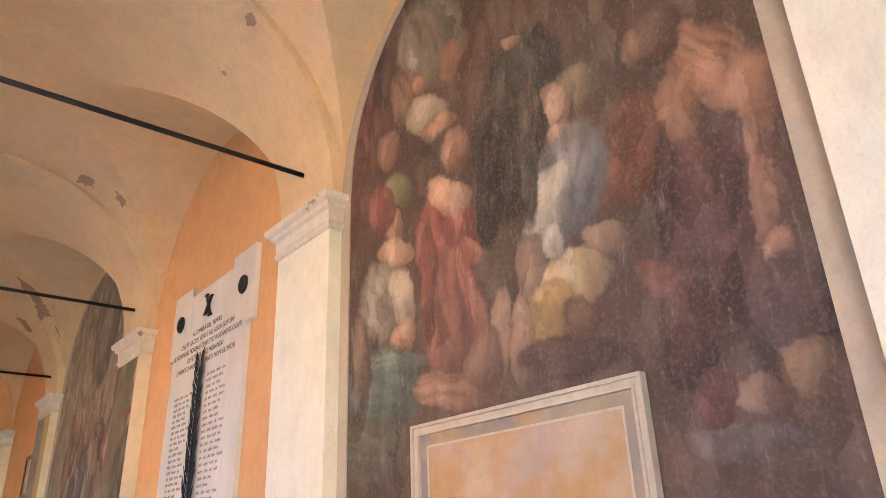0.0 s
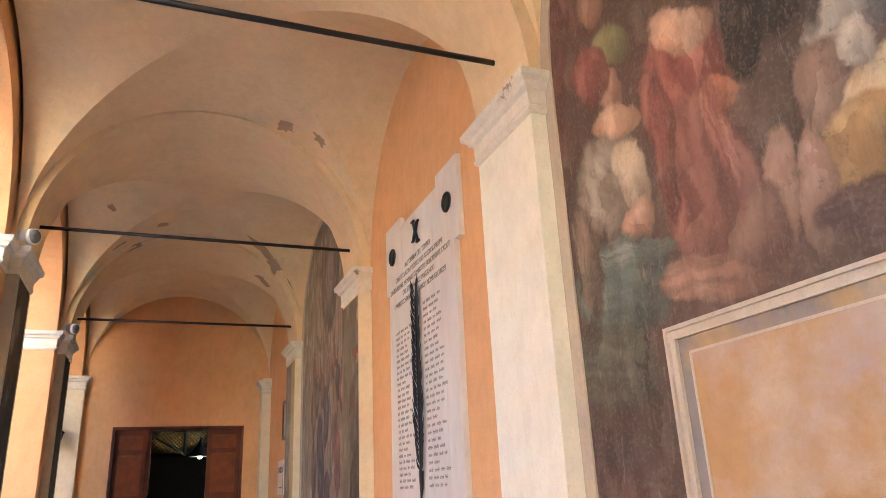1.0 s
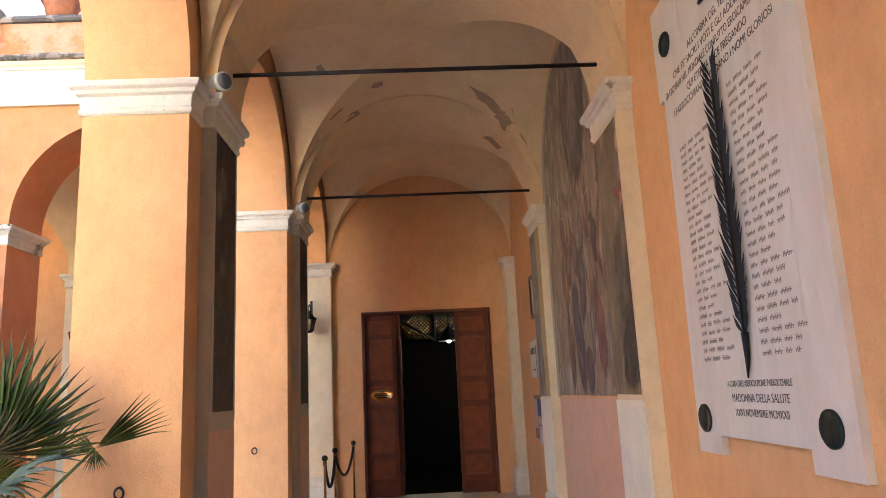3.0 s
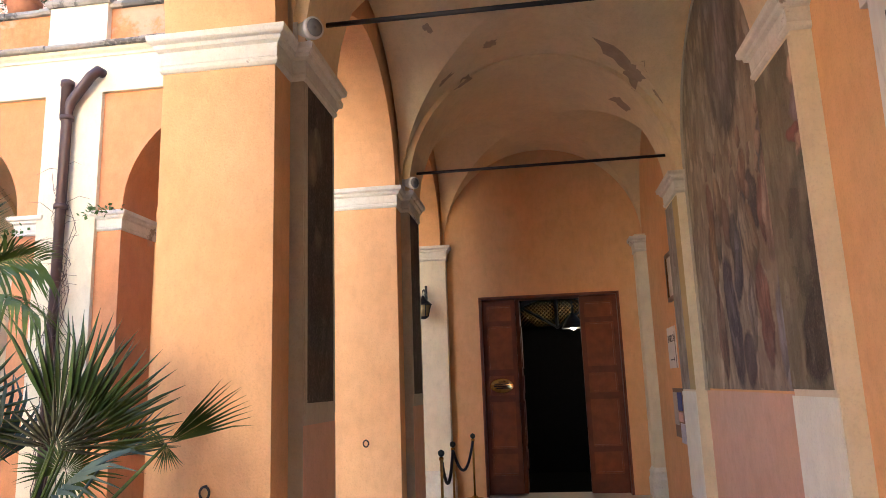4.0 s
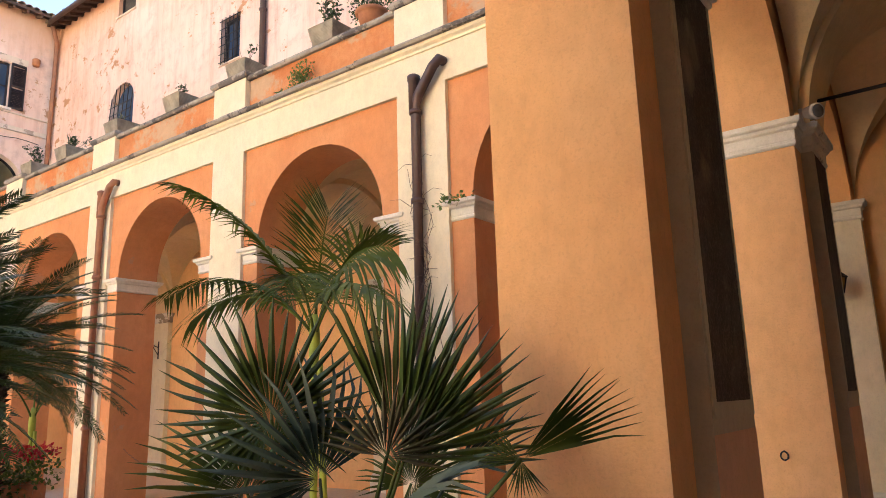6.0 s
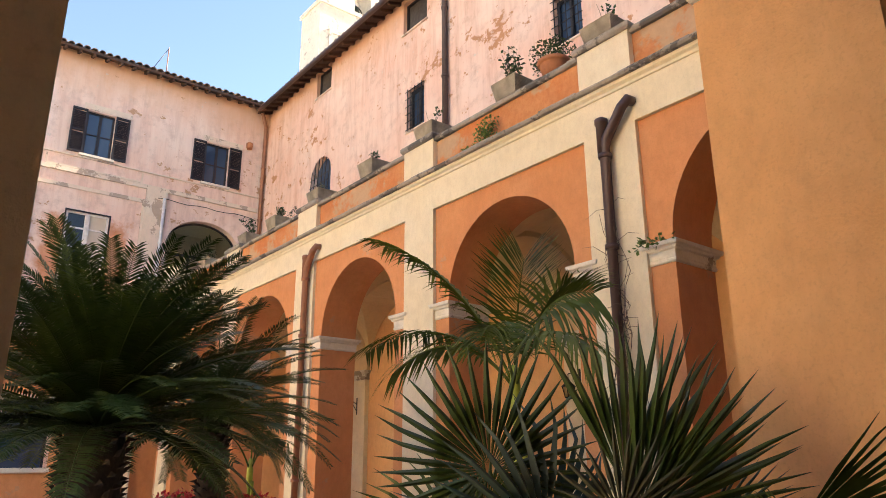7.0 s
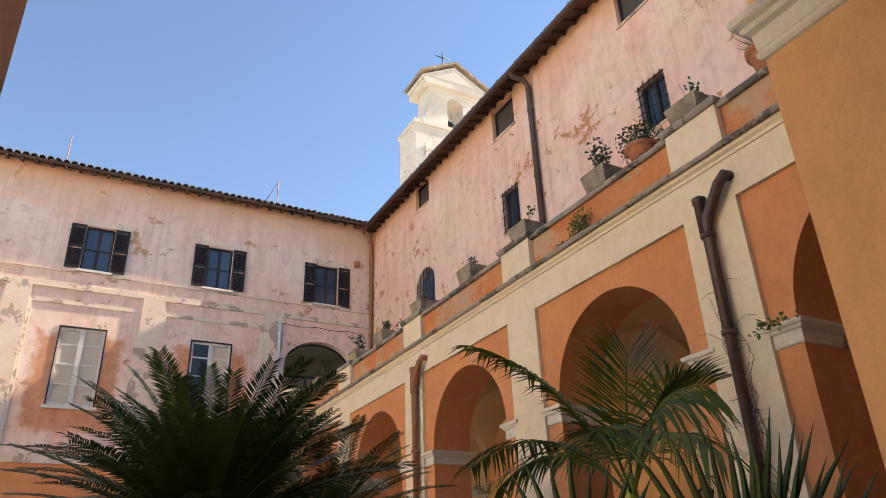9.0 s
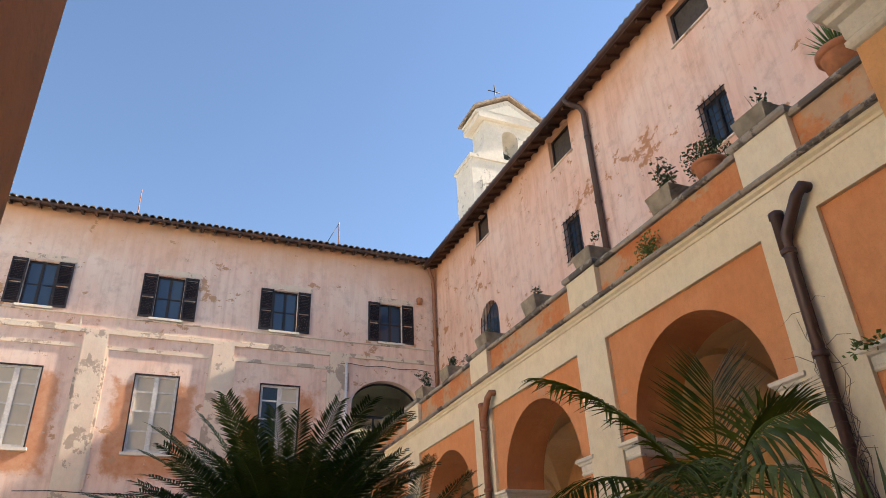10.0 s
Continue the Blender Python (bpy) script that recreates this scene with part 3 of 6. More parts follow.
# ---------------------------------------------------------------- windows
def barred_window(x0, x1, z0, z1):
    top = thing("window_barred", "window with opaque sky-tinted panes behind a black iron grille", "window")
    bm = boxes((x0, x1, 14.84, 14.90, z0, z0 + 0.07), (x0, x1, 14.84, 14.90, z1 - 0.07, z1), (x0, x0 + 0.07, 14.84, 14.90, z0 + 0.07, z1 - 0.07), (x1 - 0.07, x1, 14.84, 14.90, z0 + 0.07, z1 - 0.07), ((x0 + x1) / 2 - 0.04, (x0 + x1) / 2 + 0.04, 14.84, 14.90, z0 + 0.07, z1 - 0.07))
    part("window_frame", bm, SHUTTER, top)
    part("pane", boxes((x0 + 0.02, x1 - 0.02, 14.90, 14.915, z0 + 0.02, z1 - 0.02)), GLASS, top)
    bm = bmesh.new()
    for k in range(5):
        u = x0 + 0.06 + (x1 - x0 - 0.12) * k / 4
        tube(bm, [(u, 14.66, z0 + 0.0), (u, 14.66, z1)], 0.012, 6)
    for k in range(6):
        z = z0 + 0.06 + (z1 - z0 - 0.12) * k / 5
        tube(bm, [(x0 - 0.04, 14.665, z), (x1 + 0.04, 14.665, z)], 0.011, 6)
    part("grille", bm, IRON, top, "black iron bars")
    part("window_sill", boxes((x0 - 0.04, x1 + 0.04, 14.655, 14.80, z0 - 0.035, z0)), BAND, top)


for h in NW:
    barred_window(*h)
for x0, x1, z0, z1 in NU:
    top = thing("window_upper", "plain brown-framed attic window with closed brown shutters", "window")
    part("window_frame", boxes((x0, x1, 14.82, 14.87, z0, z0 + 0.06), (x0, x1, 14.82, 14.87, z1 - 0.06, z1), (x0, x0 + 0.06, 14.82, 14.87, z0 + 0.06, z1 - 0.06), (x1 - 0.06, x1, 14.82, 14.87, z0 + 0.06, z1 - 0.06)), SHUTTER, top)
    # This brown sheet stands for closed wooden shutters, not glass.
    part("pane", boxes((x0 + 0.02, x1 - 0.02, 14.87, 14.885, z0 + 0.02, z1 - 0.02)), plain("closed_shutter_brown", (0.10, 0.085, 0.075), 0.25), top)
    part("window_sill", boxes((x0 - 0.05, x1 + 0.05, 14.65, 14.8, z0 - 0.04, z0)), BAND, top)
top = thing("window_arched", "small arched window with a bent black grille", "window")
bm = bmesh.new()
for k in range(6):
    u = -18.69 + 1.14 * k / 5
    ztop = 10.40 + 0.58 * math.sqrt(max(0, 1 - ((u + 18.12) / 0.625) ** 2))
    tube(bm, [(u, 14.69, 9.4), (u, 14.64, 9.5), (u, 14.64, 9.9), (u, 14.69, ztop)], 0.013, 6)
for z in (9.55, 9.8, 10.05, 10.3):
    tube(bm, [(-18.73, 14.64, z), (-17.51, 14.64, z)], 0.011, 6)
part("grille", bm, IRON, top)
part("pane", boxes((-18.75, -17.49, 14.9, 14.92, 9.45, 11.05)), GLASS, top)


def shuttered(y, label):
    top = thing("window_shuttered", label, "window", (WEST, y, 10.99), "upper windows of the pink building")
    w, h = 0.42, 1.52
    part("window_frame", boxes((-0.16, -0.10, -w, w, 0, 0.06), (-0.16, -0.10, -w, w, h - 0.06, h), (-0.16, -0.10, -w, -w + 0.06, 0.06, h - 0.06), (-0.16, -0.10, w - 0.06, w, 0.06, h - 0.06), (-0.16, -0.10, -0.045, 0.045, 0.06, h - 0.06), (-0.15, -0.11, -w + 0.06, -0.045, 0.72, 0.76), (-0.15, -0.11, 0.045, w - 0.06, 0.72, 0.76)), SHUTTER, top)
    for s in (-1, 1):
        part("pane", boxes((-0.14, -0.13, min(s * 0.04, s * 0.37), max(s * 0.04, s * 0.37), 0.05, h - 0.05)), GLASS, top)
        part("curtain", boxes((-0.24, -0.22, min(s * 0.1, s * 0.40), max(s * 0.1, s * 0.40), 0.0, h)), BLIND, top, "pale curtain behind the glass")
    for s in (-1, 1):
        bm = bmesh.new()
        a, b = sorted((s * (w + 0.01), s * (w + 0.45)))
        for r in ((0.02, 0.07, a, a + 0.05, 0, h), (0.02, 0.07, b - 0.05, b, 0, h), (0.02, 0.07, a + 0.05, b - 0.05, 0, 0.07), (0.02, 0.07, a + 0.05, b - 0.05, h - 0.07, h), (0.02, 0.07, a + 0.05, b - 0.05, h / 2 - 0.03, h / 2 + 0.03)):
            box(bm, *r)
        for k in range(24):
            z = 0.09 + k * 0.0565
            if abs(z - h / 2) > 0.05:
                prism(bm, [(0.028, z + 0.02), (0.060, z - 0.04), (0.066, z - 0.036), (0.034, z + 0.026)], "y", a + 0.05, b - 0.05)
        part("shutter", bm, SHUTTER, top, "open brown louvred shutter")
    part("window_sill", boxes((-0.05, 0.09, -w - 0.1, w + 0.1, -0.08, -0.004)), STONE, top)
    part("window_head", boxes((0.0, 0.02, -w - 0.12, w + 0.5, h + 0.04, h + 0.24)), BAND, top, "flaking pale plaster patch over the window")


for k, y in enumerate((1.40, 5.20, 9.00, 12.88)):
    shuttered(y, "tall window with open dark brown louvred shutters")


def tall_window(y, panes):
    top = thing("window_tall", "white-framed casement with cream blinds" if panes else "white-framed casement with one leaf coloured dark for the room's shade", "window", (WEST, y, 6.72), "lower windows of the pink building")
    w, h = 0.62, 2.36
    part("window_frame", boxes((-0.12, -0.04, -w, -w + 0.07, 0, h), (-0.12, -0.04, w - 0.07, w, 0, h), (-0.12, -0.04, -w + 0.07, w - 0.07, h - 0.07, h), (-0.12, -0.04, -w + 0.07, w - 0.07, 0, 0.09), (-0.12, -0.035, -0.07, 0.07, 0.09, h - 0.07)), WOODW, top, "chipped white paint")
    part("reveal", boxes((-0.03, 0.02, -w - 0.04, -w, 0, h + 0.04), (-0.03, 0.02, w, w + 0.04, 0, h + 0.04), (-0.03, 0.02, -w, w, h, h + 0.04)), SHUTTER, top, "dark weathered edge")
    for s in (-1, 1):
        a, b = sorted((s * 0.07, s * (w - 0.07)))
        for z in (0.62, 1.22, 1.82):
            part("glazing_bar", boxes((-0.10, -0.05, a, b, z, z + 0.05)), WOODW, top)
        clear = not panes and s < 0
        for k, (z0, z1) in enumerate(((0.09, 0.62), (0.67, 1.22), (1.27, 1.82), (1.87, h - 0.07))):
            part("pane", boxes((-0.085, -0.075, a, b, z0, z1)), DIM_GLASS if clear else BLIND, top)
    part("window_sill", boxes((-0.05, 0.10, -w - 0.1, w + 0.1, -0.09, -0.004)), STONE, top)


for y, p in ((1.40, 1), (5.22, 1), (9.02, 0)):
    tall_window(y, p)
for y in (4.4, 8.2):
    top = thing("window_ground", "dark ground-floor window with a planted ledge", "window", (WEST, y, 1.5))
    part("window_frame", boxes((-0.1, -0.04, -0.6, -0.53, 0, 1.9), (-0.1, -0.04, 0.53, 0.6, 0, 1.9), (-0.1, -0.04, -0.53, 0.53, 1.83, 1.9)), SHUTTER, top)
    part("pane", boxes((-0.09, -0.08, -0.55, 0.55, 0.0, 1.85)), GLASS, top)
    part("window_sill", boxes((-0.02, 0.14, -0.75, 0.75, -0.12, 0.0)), STONE, top)
# loggia glazing
top = thing("window_loggia", "black-framed arched glazing of the loggia", "window")
bm = bmesh.new()
prism(bm, arch(12.70, 1.25, 8.60, 0.95) + arch(12.70, 1.19, 8.60, 0.89)[::-1], "x", WEST - 0.34, WEST - 0.28)
for r in ((11.45, 11.51, 6.3, 8.6), (13.89, 13.95, 6.3, 8.6), (11.51, 13.89, 8.28, 8.36), (12.28, 12.34, 6.3, 8.28), (13.06, 13.12, 6.3, 8.28)):
    box(bm, WEST - 0.34, WEST - 0.28, *r)
part("window_frame", bm, IRON, top)
for a, b in ((11.51, 12.28), (12.34, 13.06), (13.12, 13.89)):
    part("pane", boxes((WEST - 0.32, WEST - 0.31, a, b, 6.3, 8.28)), CLEAR, top).visible_shadow = False

# ---------------------------------------------------------------- west facade framing
WSTRIPS = (-0.55, 3.30, 7.10, 10.98)
for y in WSTRIPS:
    struct("facade_strip", boxes((WEST, WEST + 0.06, y - 0.34, y + 0.34, 5.35, 10.28)), BAND, "flaking cream strip on the pink facade", "pilaster")
ends = (-14.0,) + tuple(v for y in WSTRIPS for v in (y - 0.34, y + 0.34)) + (END,)
struct("facade_band", boxes((WEST, WEST + 0.062, -14, END, 10.28, 10.42)), BAND, "flaking cream band under the windows", "trim")
struct("facade_band", boxes((WEST, WEST + 0.05, -14, END, 10.84, 10.88)), BAND, "thin cream string course", "trim")
struct("facade_band", boxes((WEST, WEST + 0.07, -14, END, 5.10, 5.35)), BAND, "flaking cream band over the ground floor", "trim")
struct("facade_base", boxes((WEST, WEST + 0.012, -14, 3.7, -0.14, 5.1), (WEST, WEST + 0.012, 5.1, 7.5, -0.14, 5.1), (WEST, WEST + 0.012, 8.9, END, -0.14, 5.1), (WEST, WEST + 0.012, 3.7, 5.1, 3.5, 5.1), (WEST, WEST + 0.012, 7.5, 8.9, 3.5, 5.1), (WEST, WEST + 0.012, 3.7, 5.1, -0.14, 1.35), (WEST, WEST + 0.012, 7.5, 8.9, -0.14, 1.35)), PANEL, "orange plaster of the ground floor")
for a, b in zip(WSTRIPS, WSTRIPS[1:]):
    struct("facade_panel_trim", boxes((WEST, WEST + 0.035, a + 0.34, b - 0.34, 9.78, 9.90), (WEST, WEST + 0.035, a + 0.34, a + 0.42, 5.35, 9.78), (WEST, WEST + 0.035, b - 0.42, b - 0.34, 5.35, 9.78)), BAND, "raised cream border of a sunk panel", "trim")
    struct("facade_panel_trim", boxes((WEST, WEST + 0.03, a + 0.5, b - 0.5, 10.44, 10.50), (WEST, WEST + 0.03, a + 0.5, a + 0.55, 10.50, 10.80), (WEST, WEST + 0.03, b - 0.55, b - 0.5, 10.50, 10.80)), BAND, "raised border under a window", "trim")
for y in (10.97, 3.75):
    top = thing("aerial_mast", "thin dark mast with a slanting stay on the roof", "aerial", (WEST - 0.6, y, 14.5))
    bm = bmesh.new()
    tube(bm, [(0, 0, 0), (0, 0, 1.55)], 0.02, 6)
    part("mast", bm, COPPER, top)
    if y > 10:
        bm = bmesh.new()
        tube(bm, [(0, 0, 1.5), (0, -0.55, 0.35)], 0.014, 6)
        part("stay", bm, IRON, top)
top = thing("vent_cowl", "small round terracotta vent in the corner", "vent", (WEST + 0.05, 14.0, 12.75))
bm = bmesh.new()
lathe(bm, ((0.10, -0.12), (0.12, -0.02), (0.12, 0.1), (0.06, 0.14)), (0.05, 0, 0), 12)
part("cowl", bm, TERRA, top)

# ---------------------------------------------------------------- bell wall
tower = thing("bell_tower", "cream plastered bell gable with pediment, bell and iron cross", "tower", (0, 0.2, 0.6))
X0, X1 = -32.2, -30.0
part("block", boxes((X0, X1, 20.3, 25.9, -0.74, 25.6)), TOWER, tower)
part("string_course", boxes((X0 - 0.1, X1 + 0.1, 20.2, 26.0, 25.6, 25.85)), TOWER, tower)
part("panel", boxes((X1, X1 + 0.06, 20.9, 25.3, 23.9, 24.1), (X1, X1 + 0.06, 20.9, 21.1, 20.0, 23.9), (X1, X1 + 0.06, 25.1, 25.3, 20.0, 23.9)), TOWER, tower, "raised frame on the block")
bm = bmesh.new()
pts = [(20.5, 25.85), (21.0, 26.3), (21.3, 27.0), (21.4, 27.8), (21.4, 28.7)]
left = pts
right = [(46.2 - y, z) for y, z in pts][::-1]
ah = [(22.55, 25.85)] + arch(23.1, 0.55, 27.65, 0.55, 16)[::-1] + [(23.65, 25.85)]
prism(bm, left + right + ah[::-1], "x", X0 + 0.4, X1 - 0.1)
part("gable_wall", bm, TOWER, tower, "curved shoulders round an arched opening")
part("cornice", boxes((X0 + 0.1, X1 + 0.2, 20.95, 25.25, 28.7, 29.05)), TOWER, tower)
bm = bmesh.new()
prism(bm, [(20.8, 29.05), (25.4, 29.05), (25.4, 29.25), (23.1, 30.55), (20.8, 29.25)], "x", X0 + 0.2, X1 + 0.1)
part("pediment", bm, TOWER, tower)
bm = bmesh.new()
prism(bm, [(20.6, 29.27), (20.6, 29.43), (23.1, 30.85), (25.6, 29.43), (25.6, 29.27), (23.1, 30.68)], "x", X0, X1 + 0.35)
part("pediment_roof", bm, TILE, tower)
bm = bmesh.new()
prism(bm, [(21.6, 29.3), (24.6, 29.3), (23.1, 30.15)], "x", X1 + 0.1, X1 + 0.13)
part("tympanum", bm, STONE, tower)
bm = bmesh.new()
lathe(bm, ((0.42, 0), (0.36, 0.12), (0.27, 0.45), (0.22, 0.62), (0.08, 0.7)), (-31.0, 23.1, 26.3), 16)
part("bell", bm, BRONZE, tower, "dark bronze bell")
bm = bmesh.new()
tube(bm, [(-30.9, 23.1 + 0.42 * math.cos(a), 26.6 + 0.42 * math.sin(a)) for a in [2 * math.pi * k / 20 for k in range(21)]], 0.04, 6)
part("bell_wheel", bm, IRON, tower)
bm = bmesh.new()
tube(bm, [(-31.0, 22.9, 30.5), (-31.0, 22.9, 32.7)], 0.035, 6)
tube(bm, [(-31.0, 22.4, 32.1), (-31.0, 23.4, 32.1)], 0.03, 6)
part("cross", bm, IRON, tower, "thin black iron cross")


# ---------------------------------------------------------------- wall paintings
class Fresco(Mat):
    """Faded wall painting: soft plain shapes over a dark ground, crackled and worn."""

    span = (-99.0, 99.0)

    def on(self, ground, second):
        n = self.node("ShaderNodeTexNoise", Scale=4.0, Detail=9.0, Roughness=0.6)
        self.link(self.pos, n.inputs["Vector"])
        a = self.t.nodes.new("ShaderNodeVectorMath")
        a.operation = "MULTIPLY_ADD"
        self.link(n.outputs["Color"], a.inputs[0])
        a.inputs[1].default_value = (0.19, 0.19, 0.19)
        self.link(self.pos, a.inputs[2])
        s = self.t.nodes.new("ShaderNodeVectorMath")
        s.operation = "SUBTRACT"
        self.link(a.outputs[0], s.inputs[0])
        s.inputs[1].default_value = (0.095, 0.095, 0.095)
        self.at = s.outputs[0]
        self.c = self.mix(self.ramp(self.noise(1.6, 5), 0.35, 0.65), ground, second)
        return self

    def blob(self, y, z, ry, rz, turn, colour):
        reach = max(ry, rz) + 0.1
        if y + reach < self.span[0] or y - reach > self.span[1]:
            return
        mp = self.t.nodes.new("ShaderNodeMapping")
        mp.vector_type = "TEXTURE"
        mp.inputs["Location"].default_value = (0, y, z)
        mp.inputs["Rotation"].default_value = (radians(turn), 0, 0)
        mp.inputs["Scale"].default_value = (1000, ry, rz)
        self.link(self.at, mp.inputs["Vector"])
        d = self.t.nodes.new("ShaderNodeVectorMath")
        d.operation = "LENGTH"
        self.link(mp.outputs[0], d.inputs[0])
        lit = tuple(0.70 * v ** 0.9 + 0.14 * max(colour) ** 0.9 + 0.012 for v in colour)
        way = self.t.nodes.new("ShaderNodeVectorMath")
        way.operation = "DOT_PRODUCT"
        self.link(self.at, way.inputs[0])
        way.inputs[1].default_value = (0, 0.75, 0.66)
        r = 0.45 * (ry + rz)
        mid = 0.75 * y + 0.66 * z
        shade = self.mix(self.ramp(way.outputs["Value"], mid + 0.3 * r, mid - 0.9 * r), mul(lit, 1.12), mul(lit, 0.52))
        shade = self.mix(self.ramp(d.outputs["Value"], 0.55, 1.0, 0, 0.55), shade, mul(lit, 0.42))
        if max(ry, rz) > 0.26:
            crease = self.noise(1.5, 2, 0.5, (1, 0.4, 1.9) if ry > rz else (1, 1.9, 0.4), y + z, mp.outputs[0])
            shade = self.mix(self.ramp(crease, 0.42, 0.66, 0, 0.7), shade, mul(lit, 0.40))
        self.c = self.mix(self.ramp(d.outputs["Value"], 1.03, 0.86, 0, 0.94), self.c, shade)

    def done(self):
        dabs = self.node("ShaderNodeTexVoronoi", Scale=7.5)
        mp = self.t.nodes.new("ShaderNodeMapping")
        mp.inputs["Scale"].default_value = (1, 1.5, 0.62)
        mp.inputs["Rotation"].default_value = (0.25, 0, 0)
        self.link(self.at, mp.inputs["Vector"])
        self.link(mp.outputs[0], dabs.inputs["Vector"])
        stroke = self.t.nodes.new("ShaderNodeMix")
        stroke.data_type, stroke.blend_type = "RGBA", "SOFT_LIGHT"
        stroke.inputs[0].default_value = 0.75
        self.link(self.c, stroke.inputs[6])
        grey = self.t.nodes.new("ShaderNodeSeparateColor")
        self.link(dabs.outputs["Color"], grey.inputs[0])
        tone = self.mix(self.ramp(grey.outputs[0], 0.0, 1.0), (0.16, 0.14, 0.12), (0.85, 0.80, 0.74))
        self.link(self.mix(self.ramp(dabs.outputs["Distance"], 0.2, 0.8, 0, 0.7), tone, (0.30, 0.27, 0.24)), stroke.inputs[7])
        self.c = stroke.outputs[2]
        fold = self.noise(9, 6, 0.7, (1, 1, 0.35), 2)
        c = self.mix(self.ramp(fold, 0.42, 0.72, 0, 0.48), self.c, (0.07, 0.05, 0.04))
        c = self.mix(self.ramp(self.noise(4.2, 8, 0.75, shift=5), 0.55, 0.8, 0, 0.5), c, (0.30, 0.23, 0.18))
        c = self.mix(self.ramp(self.noise(60, 3, 0.6), 0.5, 0.8, 0, 0.35), c, (0.30, 0.25, 0.20))
        c = self.mix(self.ramp(self.noise(16, 8, 0.8, shift=13), 0.56, 0.70, 0, 0.75), c, (0.10, 0.08, 0.065))
        c = self.mix(self.ramp(self.noise(11, 9, 0.8, (1, 2.6, 0.6), 17), 0.56, 0.74, 0, 0.6), c, (0.38, 0.31, 0.25))
        c = self.mix(self.ramp(self.noise(1.1, 4, shift=9), 0.5, 0.75, 0, 0.4), c, (0.13, 0.085, 0.068))
        self.colour(c).bump(self.noise(30, 6, 0.7), 0.3, 0.01)
        return self.m


def bay_painting(y0, y1):
    f = Fresco("old_fresco", 0.8)
    f.span = (y0, y1)
    f.on((0.105, 0.085, 0.066), (0.135, 0.088, 0.070))
    f.blob(3.00, 4.59, 0.439, 0.284, 61, (0.381, 0.328, 0.235))
    f.blob(3.23, 4.29, 0.278, 0.156, 67, (0.328, 0.177, 0.100))
    f.blob(3.54, 4.14, 0.294, 0.161, 86, (0.235, 0.100, 0.060))
    f.blob(3.09, 4.31, 0.099, 0.057, 50, (0.606, 0.303, 0.153))
    f.blob(3.05, 4.05, 0.226, 0.150, 42, (0.644, 0.502, 0.318))
    f.blob(2.95, 3.94, 0.187, 0.053, 10, (0.682, 0.354, 0.166))
    f.blob(2.80, 4.30, 0.171, 0.100, 74, (0.328, 0.159, 0.095))
    f.blob(3.42, 4.02, 0.148, 0.134, 83, (0.470, 0.235, 0.134))
    f.blob(2.39, 3.63, 0.535, 0.287, -84, (0.060, 0.055, 0.040))
    f.blob(2.20, 3.92, 0.267, 0.167, 73, (0.095, 0.095, 0.077))
    f.blob(2.33, 4.13, 0.093, 0.040, 26, (0.439, 0.235, 0.134))
    f.blob(1.74, 3.19, 0.266, 0.178, -80, (0.270, 0.086, 0.040))
    f.blob(1.96, 3.65, 0.177, 0.099, 43, (0.303, 0.243, 0.134))
    f.blob(2.09, 3.61, 0.150, 0.078, 71, (0.644, 0.354, 0.195))
    f.blob(2.06, 3.40, 0.109, 0.087, 62, (0.722, 0.381, 0.214))
    f.blob(2.06, 3.20, 0.286, 0.241, -76, (0.318, 0.318, 0.303))
    f.blob(2.21, 3.11, 0.229, 0.129, -62, (0.659, 0.585, 0.452))
    f.blob(2.12, 2.76, 0.259, 0.126, 11, (0.706, 0.502, 0.243))
    f.blob(2.24, 2.62, 0.179, 0.143, -78, (0.536, 0.303, 0.068))
    f.blob(1.51, 2.70, 0.435, 0.209, -89, (0.153, 0.060, 0.051))
    f.blob(1.32, 3.37, 0.307, 0.149, 52, (0.516, 0.235, 0.111))
    f.blob(1.54, 3.65, 0.171, 0.112, 76, (0.153, 0.081, 0.053))
    f.blob(1.64, 3.65, 0.093, 0.060, -82, (0.381, 0.177, 0.100))
    f.blob(1.51, 3.28, 0.167, 0.108, 84, (0.439, 0.203, 0.100))
    f.blob(1.22, 3.04, 0.283, 0.056, -86, (0.427, 0.203, 0.111))
    f.blob(1.27, 2.77, 0.168, 0.051, -81, (0.470, 0.226, 0.134))
    f.blob(1.24, 2.59, 0.085, 0.056, 81, (0.516, 0.261, 0.159))
    f.blob(1.27, 2.34, 0.228, 0.139, -76, (0.081, 0.046, 0.046))
    f.blob(1.65, 2.30, 0.114, 0.109, 60, (0.068, 0.024, 0.020))
    f.blob(1.24, 2.19, 0.105, 0.102, 11, (0.270, 0.166, 0.081))
    f.blob(1.48, 2.00, 0.221, 0.064, 5, (0.173, 0.134, 0.128))
    f.blob(1.68, 2.60, 0.144, 0.078, 35, (0.235, 0.081, 0.056))
    f.blob(2.92, 3.21, 0.370, 0.260, 73, (0.470, 0.116, 0.081))
    f.blob(2.88, 2.76, 0.444, 0.258, 79, (0.427, 0.153, 0.105))
    f.blob(2.88, 3.47, 0.208, 0.112, 31, (0.823, 0.470, 0.279))
    f.blob(2.81, 3.72, 0.169, 0.112, 63, (0.439, 0.226, 0.116))
    f.blob(2.73, 3.08, 0.110, 0.078, 35, (0.644, 0.226, 0.100))
    f.blob(3.38, 3.46, 0.135, 0.089, 69, (0.516, 0.261, 0.143))
    f.blob(3.37, 3.30, 0.205, 0.079, 22, (0.738, 0.416, 0.235))
    f.blob(3.47, 3.05, 0.306, 0.233, 45, (0.410, 0.359, 0.261))
    f.blob(3.31, 3.01, 0.222, 0.104, 70, (0.722, 0.585, 0.381))
    f.blob(3.32, 2.77, 0.144, 0.105, -45, (0.629, 0.338, 0.195))
